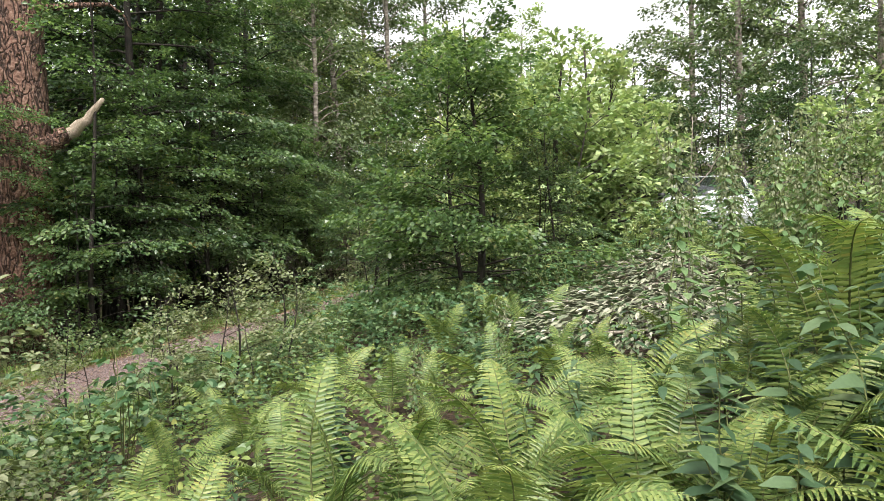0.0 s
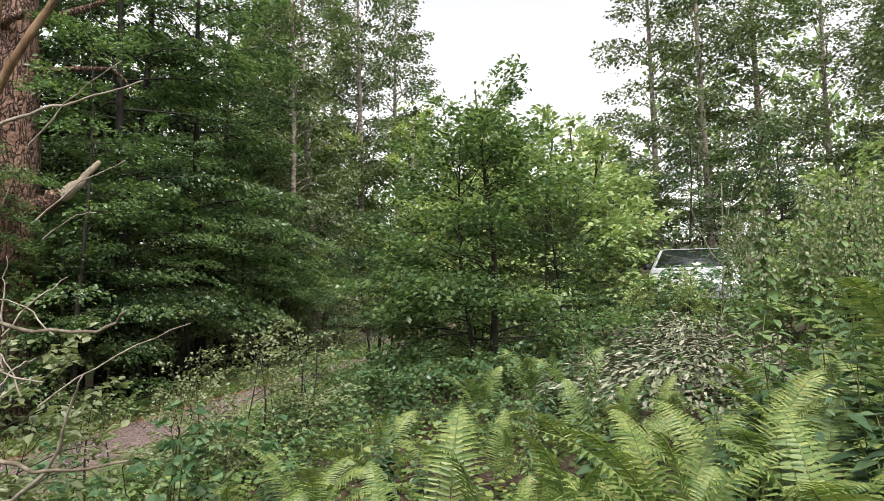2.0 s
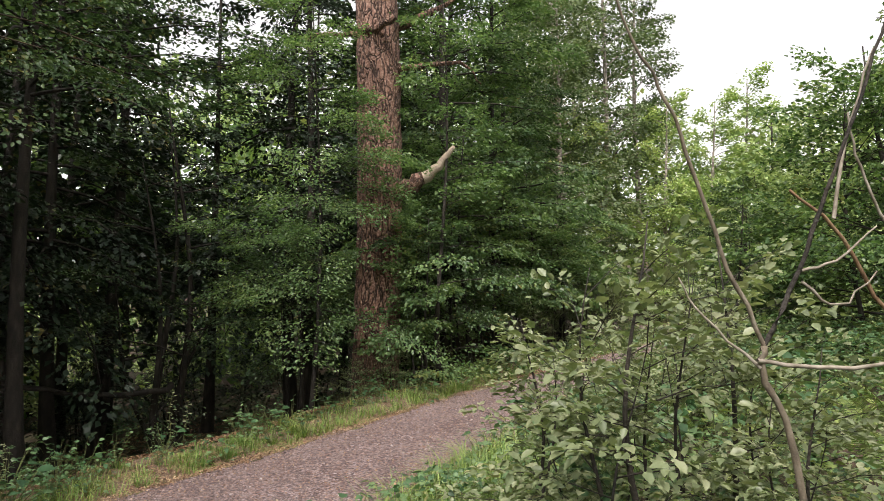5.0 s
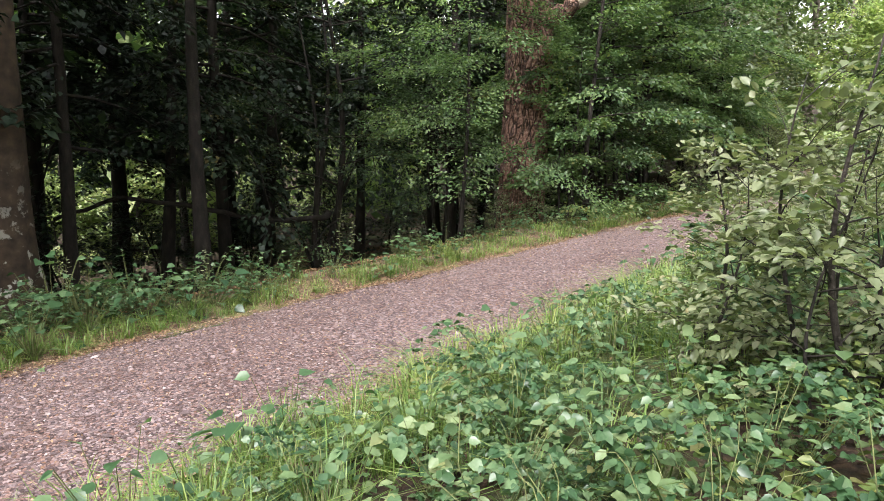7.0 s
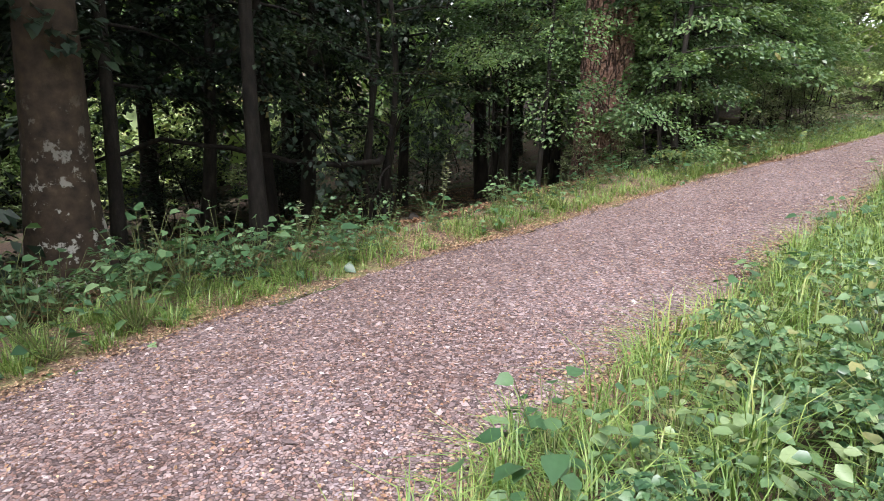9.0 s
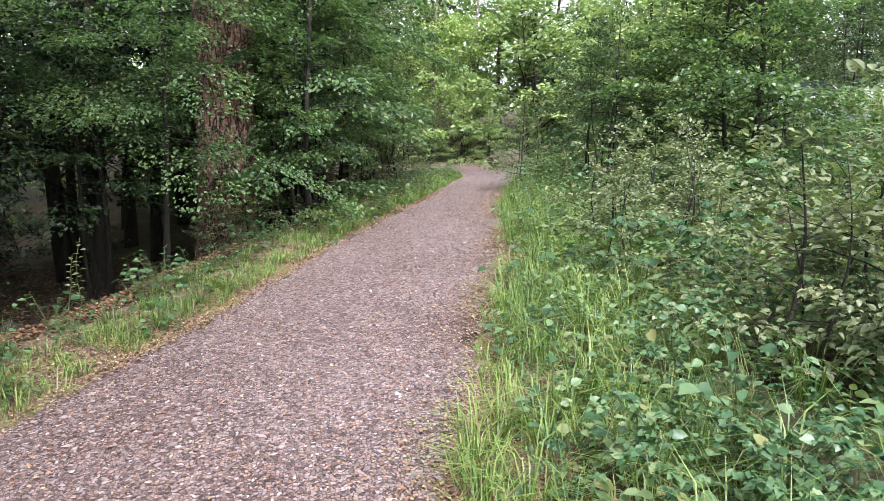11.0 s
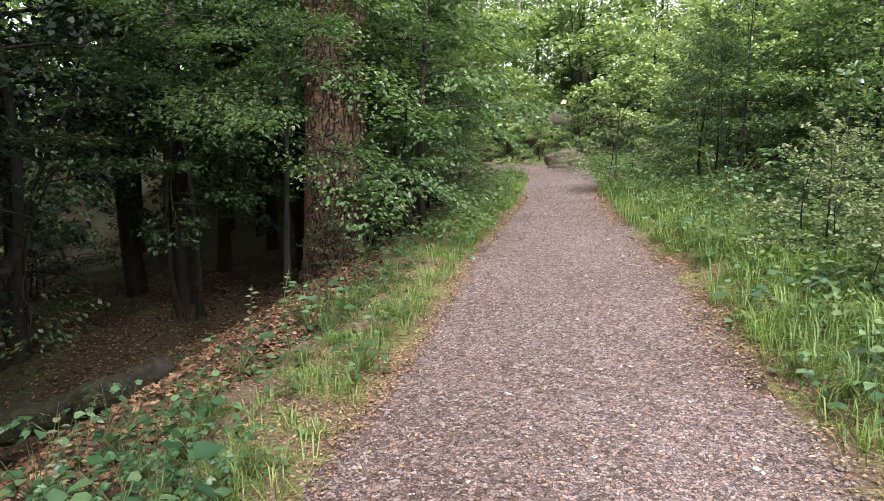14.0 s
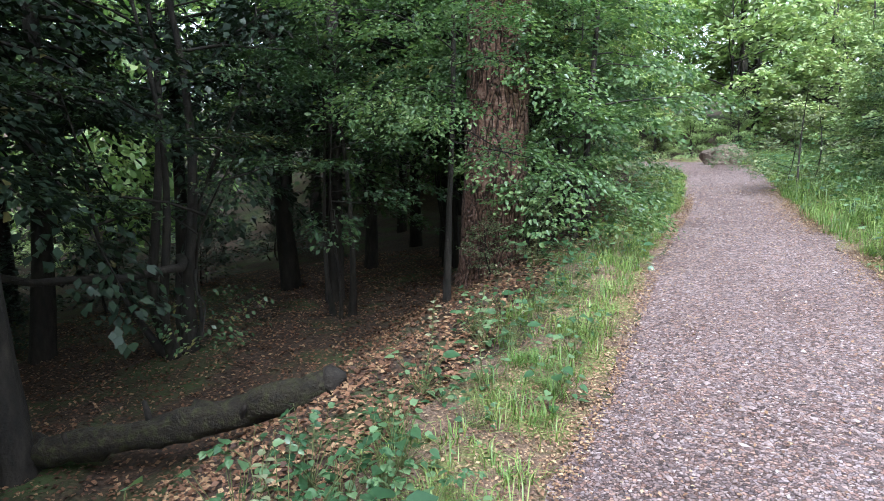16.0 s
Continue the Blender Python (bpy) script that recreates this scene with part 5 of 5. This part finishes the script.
    stem("branch", [(-2.1, 1.95, 1.4), (-2.1, 1.91, 1.58), (-2.27, 1.85, 1.73), (-2.39, 1.78, 1.96), (-2.52, 1.73, 2.04)], 0.009, 0.004, M_ELDER_BROWN, "leaning brown branch", 7)
    stem("twig", [(-1.79, 1.94, 1.6), (-1.65, 1.89, 1.71), (-1.6, 1.83, 1.86), (-1.55, 1.79, 1.94)], 0.006, 0.002, M_TWIG, pale, 6)
    stem("twig", [(-2.0, 1.94, 1.62), (-1.9, 1.94, 1.58), (-1.79, 1.94, 1.6)], 0.007, 0.006, M_TWIG, pale, 6)
    for k in range(5):
        a = (-1.99, 1.93, 1.8 + 0.03 * k)
        stem("twig", [a, (-1.92 + 0.02 * k, 1.85, 1.84 + 0.02 * k), (-1.80 - 0.03 * k, 1.76 - 0.02 * k, 1.90 + 0.03 * math.sin(k * 2))], 0.006, 0.002, M_ELDER_BROWN, "broken brown twig", 5)
    stem("twig", [(-2.39, 1.78, 1.96), (-2.36, 1.78, 2.18), (-2.27, 1.77, 2.46)], 0.006, 0.003, M_TWIG, pale, 6)
    stem("twig", [(-2.05, 1.94, 1.75), (-2.23, 1.91, 2.0), (-2.3, 1.87, 2.18), (-2.32, 1.84, 2.29)], 0.006, 0.003, M_TWIG, pale, 6)
    stem("twig", [(-2.05, 1.95, 1.8), (-2.12, 1.9, 1.85), (-2.2, 1.85, 1.99), (-2.25, 1.8, 2.08)], 0.005, 0.002, M_TWIG, pale, 6)
    for k in range(26):
        b0 = np.array([-2.1 + 0.5 * rng.random(), 1.75 + 0.15 * rng.random(), 1.75 + 0.9 * rng.random()])
        d = np.array([rng.normal() * 0.22, rng.normal() * 0.06, 0.05 + 0.2 * rng.random()])
        stem("twig", [tuple(b0), tuple(b0 + d * 0.5 + [0, 0, 0.03]), tuple(b0 + d)], 0.0028, 0.0012, M_TWIG, pale, 4)
    # the forked dark stem close by, and the long rod lying across
    stem("stem", [(-2.5, 1.72, z - 0.1), (-2.52, 1.62, 1.27), (-2.65, 1.57, 1.53), (-2.64, 1.57, 1.6)], 0.011, 0.008, M_ELDER, "dark forked stem")
    stem("branch", [(-2.64, 1.57, 1.6), (-2.73, 1.54, 1.8), (-2.8, 1.51, 2.02), (-2.87, 1.48, 2.22), (-2.95, 1.45, 2.35), (-3.05, 1.40, 2.6)], 0.007, 0.0035, M_ELDER, "rising fork", 7)
    stem("branch", [(-2.64, 1.57, 1.6), (-2.54, 1.58, 1.8), (-2.47, 1.58, 2.01), (-2.38, 1.58, 2.25), (-2.3, 1.59, 2.5)], 0.007, 0.004, M_BARK, "dark rising fork", 7)
    stem("branch", [(-2.66, 1.56, 1.56), (-2.5, 1.62, 1.53), (-2.3, 1.7, 1.55), (-2.05, 1.85, 1.58)], 0.0065, 0.005, M_TWIG, "pale rod lying across", 7)
    stem("twig", [(-2.54, 1.58, 1.8), (-2.45, 1.6, 1.82), (-2.34, 1.62, 1.92)], 0.005, 0.002, M_TWIG, pale, 5)
    stem("twig", [(-2.65, 1.57, 1.54), (-2.81, 1.53, 1.68), (-2.86, 1.51, 1.78)], 0.005, 0.002, M_TWIG, pale, 5)
    stem("twig", [(-2.54, 1.58, 1.77), (-2.45, 1.61, 1.68), (-2.34, 1.63, 1.8)], 0.005, 0.002, M_TWIG, pale, 5)


make_elder()

# leafy young beech bushes where the clearing meets the path
front = make_tree("beech_bush", "young beech bush with fresh pale green leaves", (-2.95, 2.75), 1.75, 0.02, 30, 0.25, 1.6, 0.75, 0.45, 0.12, 1500, 0.058, M_FRESH, M_BARK, 81, near=True, twiggy=True, stems=3, elev=(0.1, 0.8), category="bush", group="bushes beside the path", spread=0.5, ragged=0.03)
for k, (x, y, s) in enumerate([(-2.5, 3.0, 0.9), (-3.35, 3.2, 0.75), (-2.75, 3.4, 0.7), (-2.3, 2.45, 0.62), (-2.4, 5.6, 0.62), (-1.75, 7.2, 0.8), (-3.1, 5.4, 0.62), (-2.7, 6.5, 0.7), (-2.0, 6.2, 0.75), (-1.2, 12.9, 1.05), (-6.75, 9.8, 0.5), (-6.2, 9.8, 0.55), (-4.3, 14.2, 0.8), (-3.8, 16.0, 1.0), (-3.1, 17.6, 1.1), (-2.6, 19.4, 1.2), (-2.5, 21.4, 1.3), (-3.4, 18.8, 1.3)]):
    place_copy(front, (x, y, gz(x, y) - 0.04), k * 1.7 + 1, s)

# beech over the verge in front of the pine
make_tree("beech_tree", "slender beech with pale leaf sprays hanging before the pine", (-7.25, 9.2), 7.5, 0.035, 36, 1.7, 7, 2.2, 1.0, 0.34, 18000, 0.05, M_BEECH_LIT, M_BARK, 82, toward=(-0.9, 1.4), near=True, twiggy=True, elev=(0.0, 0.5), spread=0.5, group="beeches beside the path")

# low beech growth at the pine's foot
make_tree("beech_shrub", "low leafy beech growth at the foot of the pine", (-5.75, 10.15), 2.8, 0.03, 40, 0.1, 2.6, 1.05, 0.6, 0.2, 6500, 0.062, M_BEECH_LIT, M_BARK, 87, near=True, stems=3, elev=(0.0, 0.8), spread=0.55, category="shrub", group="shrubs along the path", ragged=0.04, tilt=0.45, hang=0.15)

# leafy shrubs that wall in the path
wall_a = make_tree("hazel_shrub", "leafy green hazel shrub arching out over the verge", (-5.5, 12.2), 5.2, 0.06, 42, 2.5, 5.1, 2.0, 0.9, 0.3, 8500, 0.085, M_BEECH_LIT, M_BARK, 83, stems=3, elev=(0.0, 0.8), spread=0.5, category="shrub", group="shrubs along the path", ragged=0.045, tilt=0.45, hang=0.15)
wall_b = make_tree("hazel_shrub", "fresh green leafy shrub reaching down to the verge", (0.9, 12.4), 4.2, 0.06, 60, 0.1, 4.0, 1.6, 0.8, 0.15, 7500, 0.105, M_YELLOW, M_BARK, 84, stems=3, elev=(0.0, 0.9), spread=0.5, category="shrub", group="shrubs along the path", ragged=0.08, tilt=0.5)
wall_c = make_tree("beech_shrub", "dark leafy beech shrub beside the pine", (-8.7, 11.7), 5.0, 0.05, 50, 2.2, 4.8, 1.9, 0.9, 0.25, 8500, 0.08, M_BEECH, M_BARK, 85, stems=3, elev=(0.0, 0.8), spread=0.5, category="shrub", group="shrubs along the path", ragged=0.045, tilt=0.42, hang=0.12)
scatter_copies([wall_c], [(-1.0, 9.9), (1.5, 9.3), (-0.6, 11.2)], 47, (0.5, 0.6))
scatter_copies([wall_c], [(-5.9, 11.7)], 43, (0.85, 1.0))
scatter_copies([wall_a], [(-6.6, 12.6), (-5.1, 14.2), (-4.4, 16.2), (-3.7, 18.2), (-3.9, 20.6), (-6.0, 23.0), (-7.0, 14.5)], 41, (0.85, 1.05))
scatter_copies([wall_b, yel], [(1.5, 14.4), (2.2, 12.4), (2.7, 16.9), (3.9, 18.9), (5.4, 23.4)], 42, (0.7, 0.95))
scatter_copies([wall_b], [(1.3, 23.4), (0.7, 24.9), (2.4, 22.6), (-0.3, 26.0)], 44, (0.4, 0.55))


def make_log():
    a, b = np.array([-8.25, 7.1, -0.22]), np.array([-11.4, 7.8, gz(-11.4, 7.8) + 0.12])
    t = thing("fallen_log", tuple(b), "mossy fallen log lying down the slope", "log")
    rng = np.random.default_rng(6)
    p = curve_points(np.zeros(3), a - b, 0.09, 34, 0.022, rng) - np.array([0, 0, 0.05])
    u = np.linspace(0, 1, 34)
    r = 0.150 - 0.035 * u + 0.014 * np.sin(9 * u + 1) + 0.010 * np.sin(23 * u) + rng.normal(size=34) * 0.005
    body = part("log_body", mesh_np("log_body", *tube(p, r, 18, 0.07, rng), M_MOSS_LOG, smooth=True), t)
    part("cut_end", mesh_np("log_end", *tube(np.stack([p[-1] - (p[-1] - p[-2]) * 0.02, p[-1] + (p[-1] - p[-2]) * 0.5, p[-1] + (p[-1] - p[-2]) * 1.1]), [r[-1], 0.085, 0.03], 12, 0.35, rng), M_BARK), body, "dark splintered end of the log")
    for k, q in [(9, (0.05, -0.16, 0.20)), (17, (-0.08, 0.05, 0.26)), (25, (0.10, -0.17, 0.12))]:
        stub = curve_points(p[k], p[k] + np.array(q), 0.05, 5, 0.01, rng)
        part("branch_stub", mesh_np("branch_stub", *tube(stub, np.linspace(0.045, 0.02, 5), 8, 0.15, rng), M_BARK), body, "dark broken branch stub")


make_log()


def make_dead_bough():
    """A long dark bough hanging out from the many-stemmed tree."""
    t = thing("dead_bough", (-10.55, 10.3, gz(-10.55, 10.3) + 1.1), "long dark dead bough leaning out over the slope", "branch")
    rng = np.random.default_rng(16)
    o = np.array(t.location)
    pts = np.array([(-10.5, 10.4, 0.10), (-10.35, 9.9, 0.08), (-11.3, 9.5, 0.02), (-12.1, 8.6, 0.28), (-13.2, 7.8, 0.45), (-14.0, 7.2, 0.1)]) - o
    u, uu = np.linspace(0, 1, 6), np.linspace(0, 1, 20)
    p = np.stack([np.interp(uu, u, pts[:, k]) for k in range(3)], 1) + rng.normal(size=(20, 3)) * 0.02
    part("bough", mesh_np("dead_bough", *tube(p, np.linspace(0.06, 0.03, 20), 8, 0.08, rng), M_BARK, smooth=True), t)
    for k in range(7):
        a = p[4 + 2 * k]
        part("twig", mesh_np("bough_twig", *tube(curve_points(a, a + np.array([rng.normal() * 0.3, rng.normal() * 0.2, 0.5 * rng.random() - 0.35]), 0.06, 5, 0.02, rng), np.linspace(0.014, 0.004, 5), 5), M_BARK), t)


make_dead_bough()


def make_rock(place, size, seed, label):
    bm = bmesh.new()
    bmesh.ops.create_icosphere(bm, subdivisions=4, radius=1)
    for v in bm.verts:
        d = 1 + 0.28 * noise.noise(v.co * 1.3 + Vector((seed, 0, 0))) + 0.10 * noise.noise(v.co * 4 + Vector((0, seed, 0)))
        v.co = Vector((v.co.x * size[0], v.co.y * size[1], max(v.co.z, -0.5) * size[2])) * d
    me = bpy.data.meshes.new("rock")
    bm.to_mesh(me)
    bm.free()
    me.materials.append(M_ROCK)
    ob = new("boulder", me)
    ob.location = (*place, gz(*place) + size[2] * 0.3)
    tagged(ob, label, "rock")


make_rock((1.1, 20.5), (0.66, 0.5, 0.44), 3.1, "mossy brown boulder at the bend of the path")


def make_brush_pile(x, y):
    """Cut branches heaped up, their leaves withered pale."""
    rng = np.random.default_rng(8)
    t = thing("brush_pile", (x, y, gz(x, y)), "heap of cut branches with withered pale leaves", "brush pile", "cut brush in the clearing")
    wood = []
    for k in range(26):
        a, r = rng.random() * 6.28, rng.random() * 0.7
        c = np.array([r * math.cos(a) * 1.3, r * math.sin(a), 0.06 + (0.42 - 0.4 * r) * rng.random()])
        b = rng.random() * 6.28
        d = np.array([math.cos(b), math.sin(b), rng.normal() * 0.12]) * rng.uniform(0.5, 0.9)
        wood.append(tube(curve_points(c - d, c + d, 0.05 * rng.normal(), 5, 0.02, rng), np.linspace(0.014, 0.004, 5), 5))
    tagged(part("branchwood", mesh_np("pile_branches", *join(wood), M_TWIG, smooth=True), t, "pale bare cut branches"), kind="stuff")
    n = 2600
    a, r = rng.random(n) * 6.28, np.sqrt(rng.random(n)) * 1.25
    p = np.stack([r * np.cos(a) * 1.15, r * np.sin(a), (0.52 - 0.26 * r ** 1.3) * (0.4 + 0.6 * rng.random(n)) + 0.04 + 0.05 * np.sin(7 * r + 5 * a)], 1)
    L = rng.uniform(0.06, 0.12, n)
    tagged(part("withered_leaves", mesh_np("pile_leaves", *leaves(p, np.stack([np.cos(a), np.sin(a), rng.normal(size=n) * 0.2 - 0.1], 1), np.array([0, 0, 1.0]) + rng.normal(size=(n, 3)) * 0.3, L, L * 0.34, True, 0.2, rng), M_DEADLEAF), t, "withered pale leaves"), kind="stuff")
    return t


pile = make_brush_pile(2.0, 6.0)
for k, (x, y, s) in enumerate([(2.5, 7.5, 0.95), (3.3, 8.8, 1.0), (1.6, 7.2, 0.7), (3.0, 6.3, 0.85)]):
    place_copy(pile, (x, y, gz(x, y) - 0.03), k * 2.0 + 0.6, s)
for k, (x, y, s) in enumerate([(1.3, 5.3, 0.6), (1.9, 5.0, 0.6), (2.6, 5.2, 0.6)]):
    place_copy(bram_a, (x, y, gz(x, y)), k * 1.7, s)


def make_arched_stems(x, y):
    t = thing("dead_hogweed", (x, y, gz(x, y)), "dead pale arching plant stems above the brush", "dead plant")
    rng = np.random.default_rng(12)
    h = 2.40 - gz(x, y)
    for a, b, s, r in [((0, 0, 0), (0.05, 0, h + 0.75), 0, 0.010), ((0.04, 0, h), (-0.28, 0.05, h + 0.72), 0.16, 0.007), ((0.04, 0, h + 0.1), (0.35, -0.05, h + 0.55), 0.06, 0.006), ((0.05, 0, h + 0.3), (0.22, 0.1, h + 0.8), 0.03, 0.004)]:
        part("stem", mesh_np("dead_stem", *tube(curve_points(a, b, s, 9, 0.004, rng), np.linspace(r, r * 0.35, 9), 6), M_TWIG, smooth=True), t)


make_arched_stems(2.2, 5.9)


# ---- the parked car beyond the clearing ----
def plain(name, color, rough, metal=0.0, coat=0.0):
    m, nt, b = nodes_of(name)
    n = noise_node(nt, 3, 4)
    r = ramp_node(nt, [(0.3, tuple(c * 0.86 for c in color)), (0.7, color)])
    nt.links.new(n.outputs["Fac"], r.inputs[0])
    nt.links.new(r.outputs[0], b.inputs["Base Color"])
    b.inputs["Roughness"].default_value, b.inputs["Metallic"].default_value = rough, metal
    b.inputs["Coat Weight"].default_value = coat
    return m


def make_car(x, y, turn):
    # whitish paint imitates the sky reflected in the car
    paint, dark, rubber, glass = plain("sky_white_paint", (0.52, 0.54, 0.58), 0.4, 0.0, 0.6), plain("black_trim", (0.02, 0.02, 0.022), 0.5), plain("rubber", (0.02, 0.02, 0.02), 0.8), plain("car_glass", (0.02, 0.024, 0.026), 0.12, 0.0, 0.3)
    t = thing("parked_car", (x, y, gz(x, y)), "small parked car half hidden by undergrowth, whitened for reflected sky", "car", turn=turn)
    # side outline from the nose (+x) to the tail, widths narrower at the roof
    prof = [(2.05, 0.35), (2.08, 0.62), (1.95, 0.80), (1.05, 0.98), (0.30, 1.42), (-0.30, 1.48), (-1.15, 1.44), (-1.85, 1.02), (-2.0, 0.70), (-1.98, 0.35)]

    def half(z):
        return 0.84 if z < 0.95 else 0.84 - (z - 0.95) * 0.42

    bm = bmesh.new()
    lv = [bm.verts.new((px, half(pz), pz)) for px, pz in prof]
    rv = [bm.verts.new((px, -half(pz), pz)) for px, pz in prof]
    bm.faces.new(lv)
    bm.faces.new(rv[::-1])
    for k in range(len(prof)):
        k2 = (k + 1) % len(prof)
        bm.faces.new((lv[k2], lv[k], rv[k], rv[k2]))
    bmesh.ops.recalc_face_normals(bm, faces=bm.faces)
    bmesh.ops.bevel(bm, geom=list(bm.edges), offset=0.06, segments=3, affect="EDGES", profile=0.6)
    me = bpy.data.meshes.new("car_body")
    bm.to_mesh(me)
    bm.free()
    me.materials.append(paint)
    part("body", me, t)

    def pane(name, quad, lift, mat=glass):
        q = np.array(quad, float)
        nrm = unit(np.cross(q[1] - q[0], q[3] - q[0]))
        top, bot = q + nrm * lift, q - nrm * 0.02
        v = np.vstack([bot, top])
        f = [[4, 5, 6, 7], [0, 3, 2, 1], [0, 1, 5, 4], [1, 2, 6, 5], [2, 3, 7, 6], [3, 0, 4, 7]]
        part(name, mesh_np("car_" + name, v, f, mat), t)

    pane("windscreen", [(1.00, -0.74, 1.02), (1.00, 0.74, 1.02), (0.34, 0.58, 1.41), (0.34, -0.58, 1.41)], 0.012)
    pane("rear_window", [(-1.80, 0.70, 1.06), (-1.80, -0.70, 1.06), (-1.2, -0.56, 1.41), (-1.2, 0.56, 1.41)], 0.012)
    for sg in (1, -1):
        quad = [(0.85, sg * 0.835, 1.0), (-1.5, sg * 0.835, 1.0), (-1.05, sg * 0.665, 1.38), (0.3, sg * 0.665, 1.38)]
        pane("side_window", quad if sg < 0 else quad[::-1], 0.012)
        pane("wing_mirror", [(0.92, sg * 0.98, 0.98), (0.92, sg * 0.84, 0.98), (0.92, sg * 0.84, 1.10), (0.92, sg * 0.98, 1.10)], 0.07, dark)
        for wx in (1.25, -1.25):
            a = np.linspace(0, 2 * np.pi, 25)[:-1]
            ring = lambda r, yy: np.stack([wx + r * np.cos(a), np.full(24, yy), 0.31 + r * np.sin(a)], 1)
            prof_w = [(0.20, 0.70), (0.31, 0.71), (0.31, 0.85), (0.20, 0.87), (0.19, 0.85), (0.02, 0.86)]
            v = np.concatenate([ring(r, sg * yy) for r, yy in prof_w])
            i = np.arange(24)
            f = np.concatenate([np.stack([k * 24 + i, k * 24 + (i + 1) % 24, (k + 1) * 24 + (i + 1) % 24, (k + 1) * 24 + i], 1) for k in range(5)])
            wheel = part("wheel", mesh_np("car_wheel", v[:96], f[:72], rubber, smooth=True), t)
            part("rim", mesh_np("car_rim", v[72:], f[72:] - 72, paint, smooth=True), wheel, "pale wheel rim")


make_car(5.75, 14.1, radians(-113))
scatter_copies([yel], [(3.3, 11.0), (5.6, 10.9), (6.3, 11.4), (3.6, 9.6), (4.5, 12.2), (5.0, 12.4), (5.5, 12.3)], 44, (0.2, 0.24))
scatter_copies([wall_c], [(5.2, 17.4), (7.2, 17.0), (8.4, 15.0)], 48, (0.8, 1.0))
for k, (x, y, s) in enumerate([(3.6, 10.6, 1.0), (4.3, 11.2, 1.05), (5.0, 11.6, 1.05), (3.0, 10.0, 1.0), (4.0, 12.0, 1.0), (5.6, 11.4, 1.3), (4.6, 11.9, 1.1), (5.4, 10.6, 1.5), (5.0, 10.2, 1.2), (3.9, 11.2, 1.25), (4.4, 10.5, 1.25)]):
    place_copy(far_b, (x, y, gz(x, y) - 0.02), k * 2.2, s)


# thin pale-leaved stems on the verge
def make_pale_stem(x, y, h, seed):
    rng = np.random.default_rng(seed)
    t = thing("verge_herb", (x, y, gz(x, y)), "thin upright stem with small pale leaves", "plant", "pale stems on the verge")
    p = curve_points((0, 0, 0), (0.05, 0.02, h), 0, 6, 0.01, rng)
    part("stem", mesh_np("pale_stem", *tube(p, np.linspace(0.004, 0.002, 6), 4), M_STALK), t)
    n = 16
    zz = h * (0.4 + 0.6 * np.arange(n) / n)
    a = np.arange(n) * 2.4
    q = np.stack([0.05 * zz / h, 0.02 * zz / h, zz], 1)
    part("leaves", mesh_np("pale_leaves", *leaves(q, np.stack([np.cos(a), np.sin(a), 0.2 + 0 * a], 1), np.array([0, 0, 1.0]) + rng.normal(size=(n, 3)) * 0.2, 0.05, 0.03, True, 0.1, rng), M_SEED), t, "small pale leaves")


for k, (x, y, h) in enumerate([(-7.25, 5.65, 0.75), (-7.5, 6.3, 0.55), (-8.9, 3.6, 0.6), (-8.2, 4.6, 0.5), (-6.6, 7.8, 0.5)]):
    make_pale_stem(x, y, h, k)
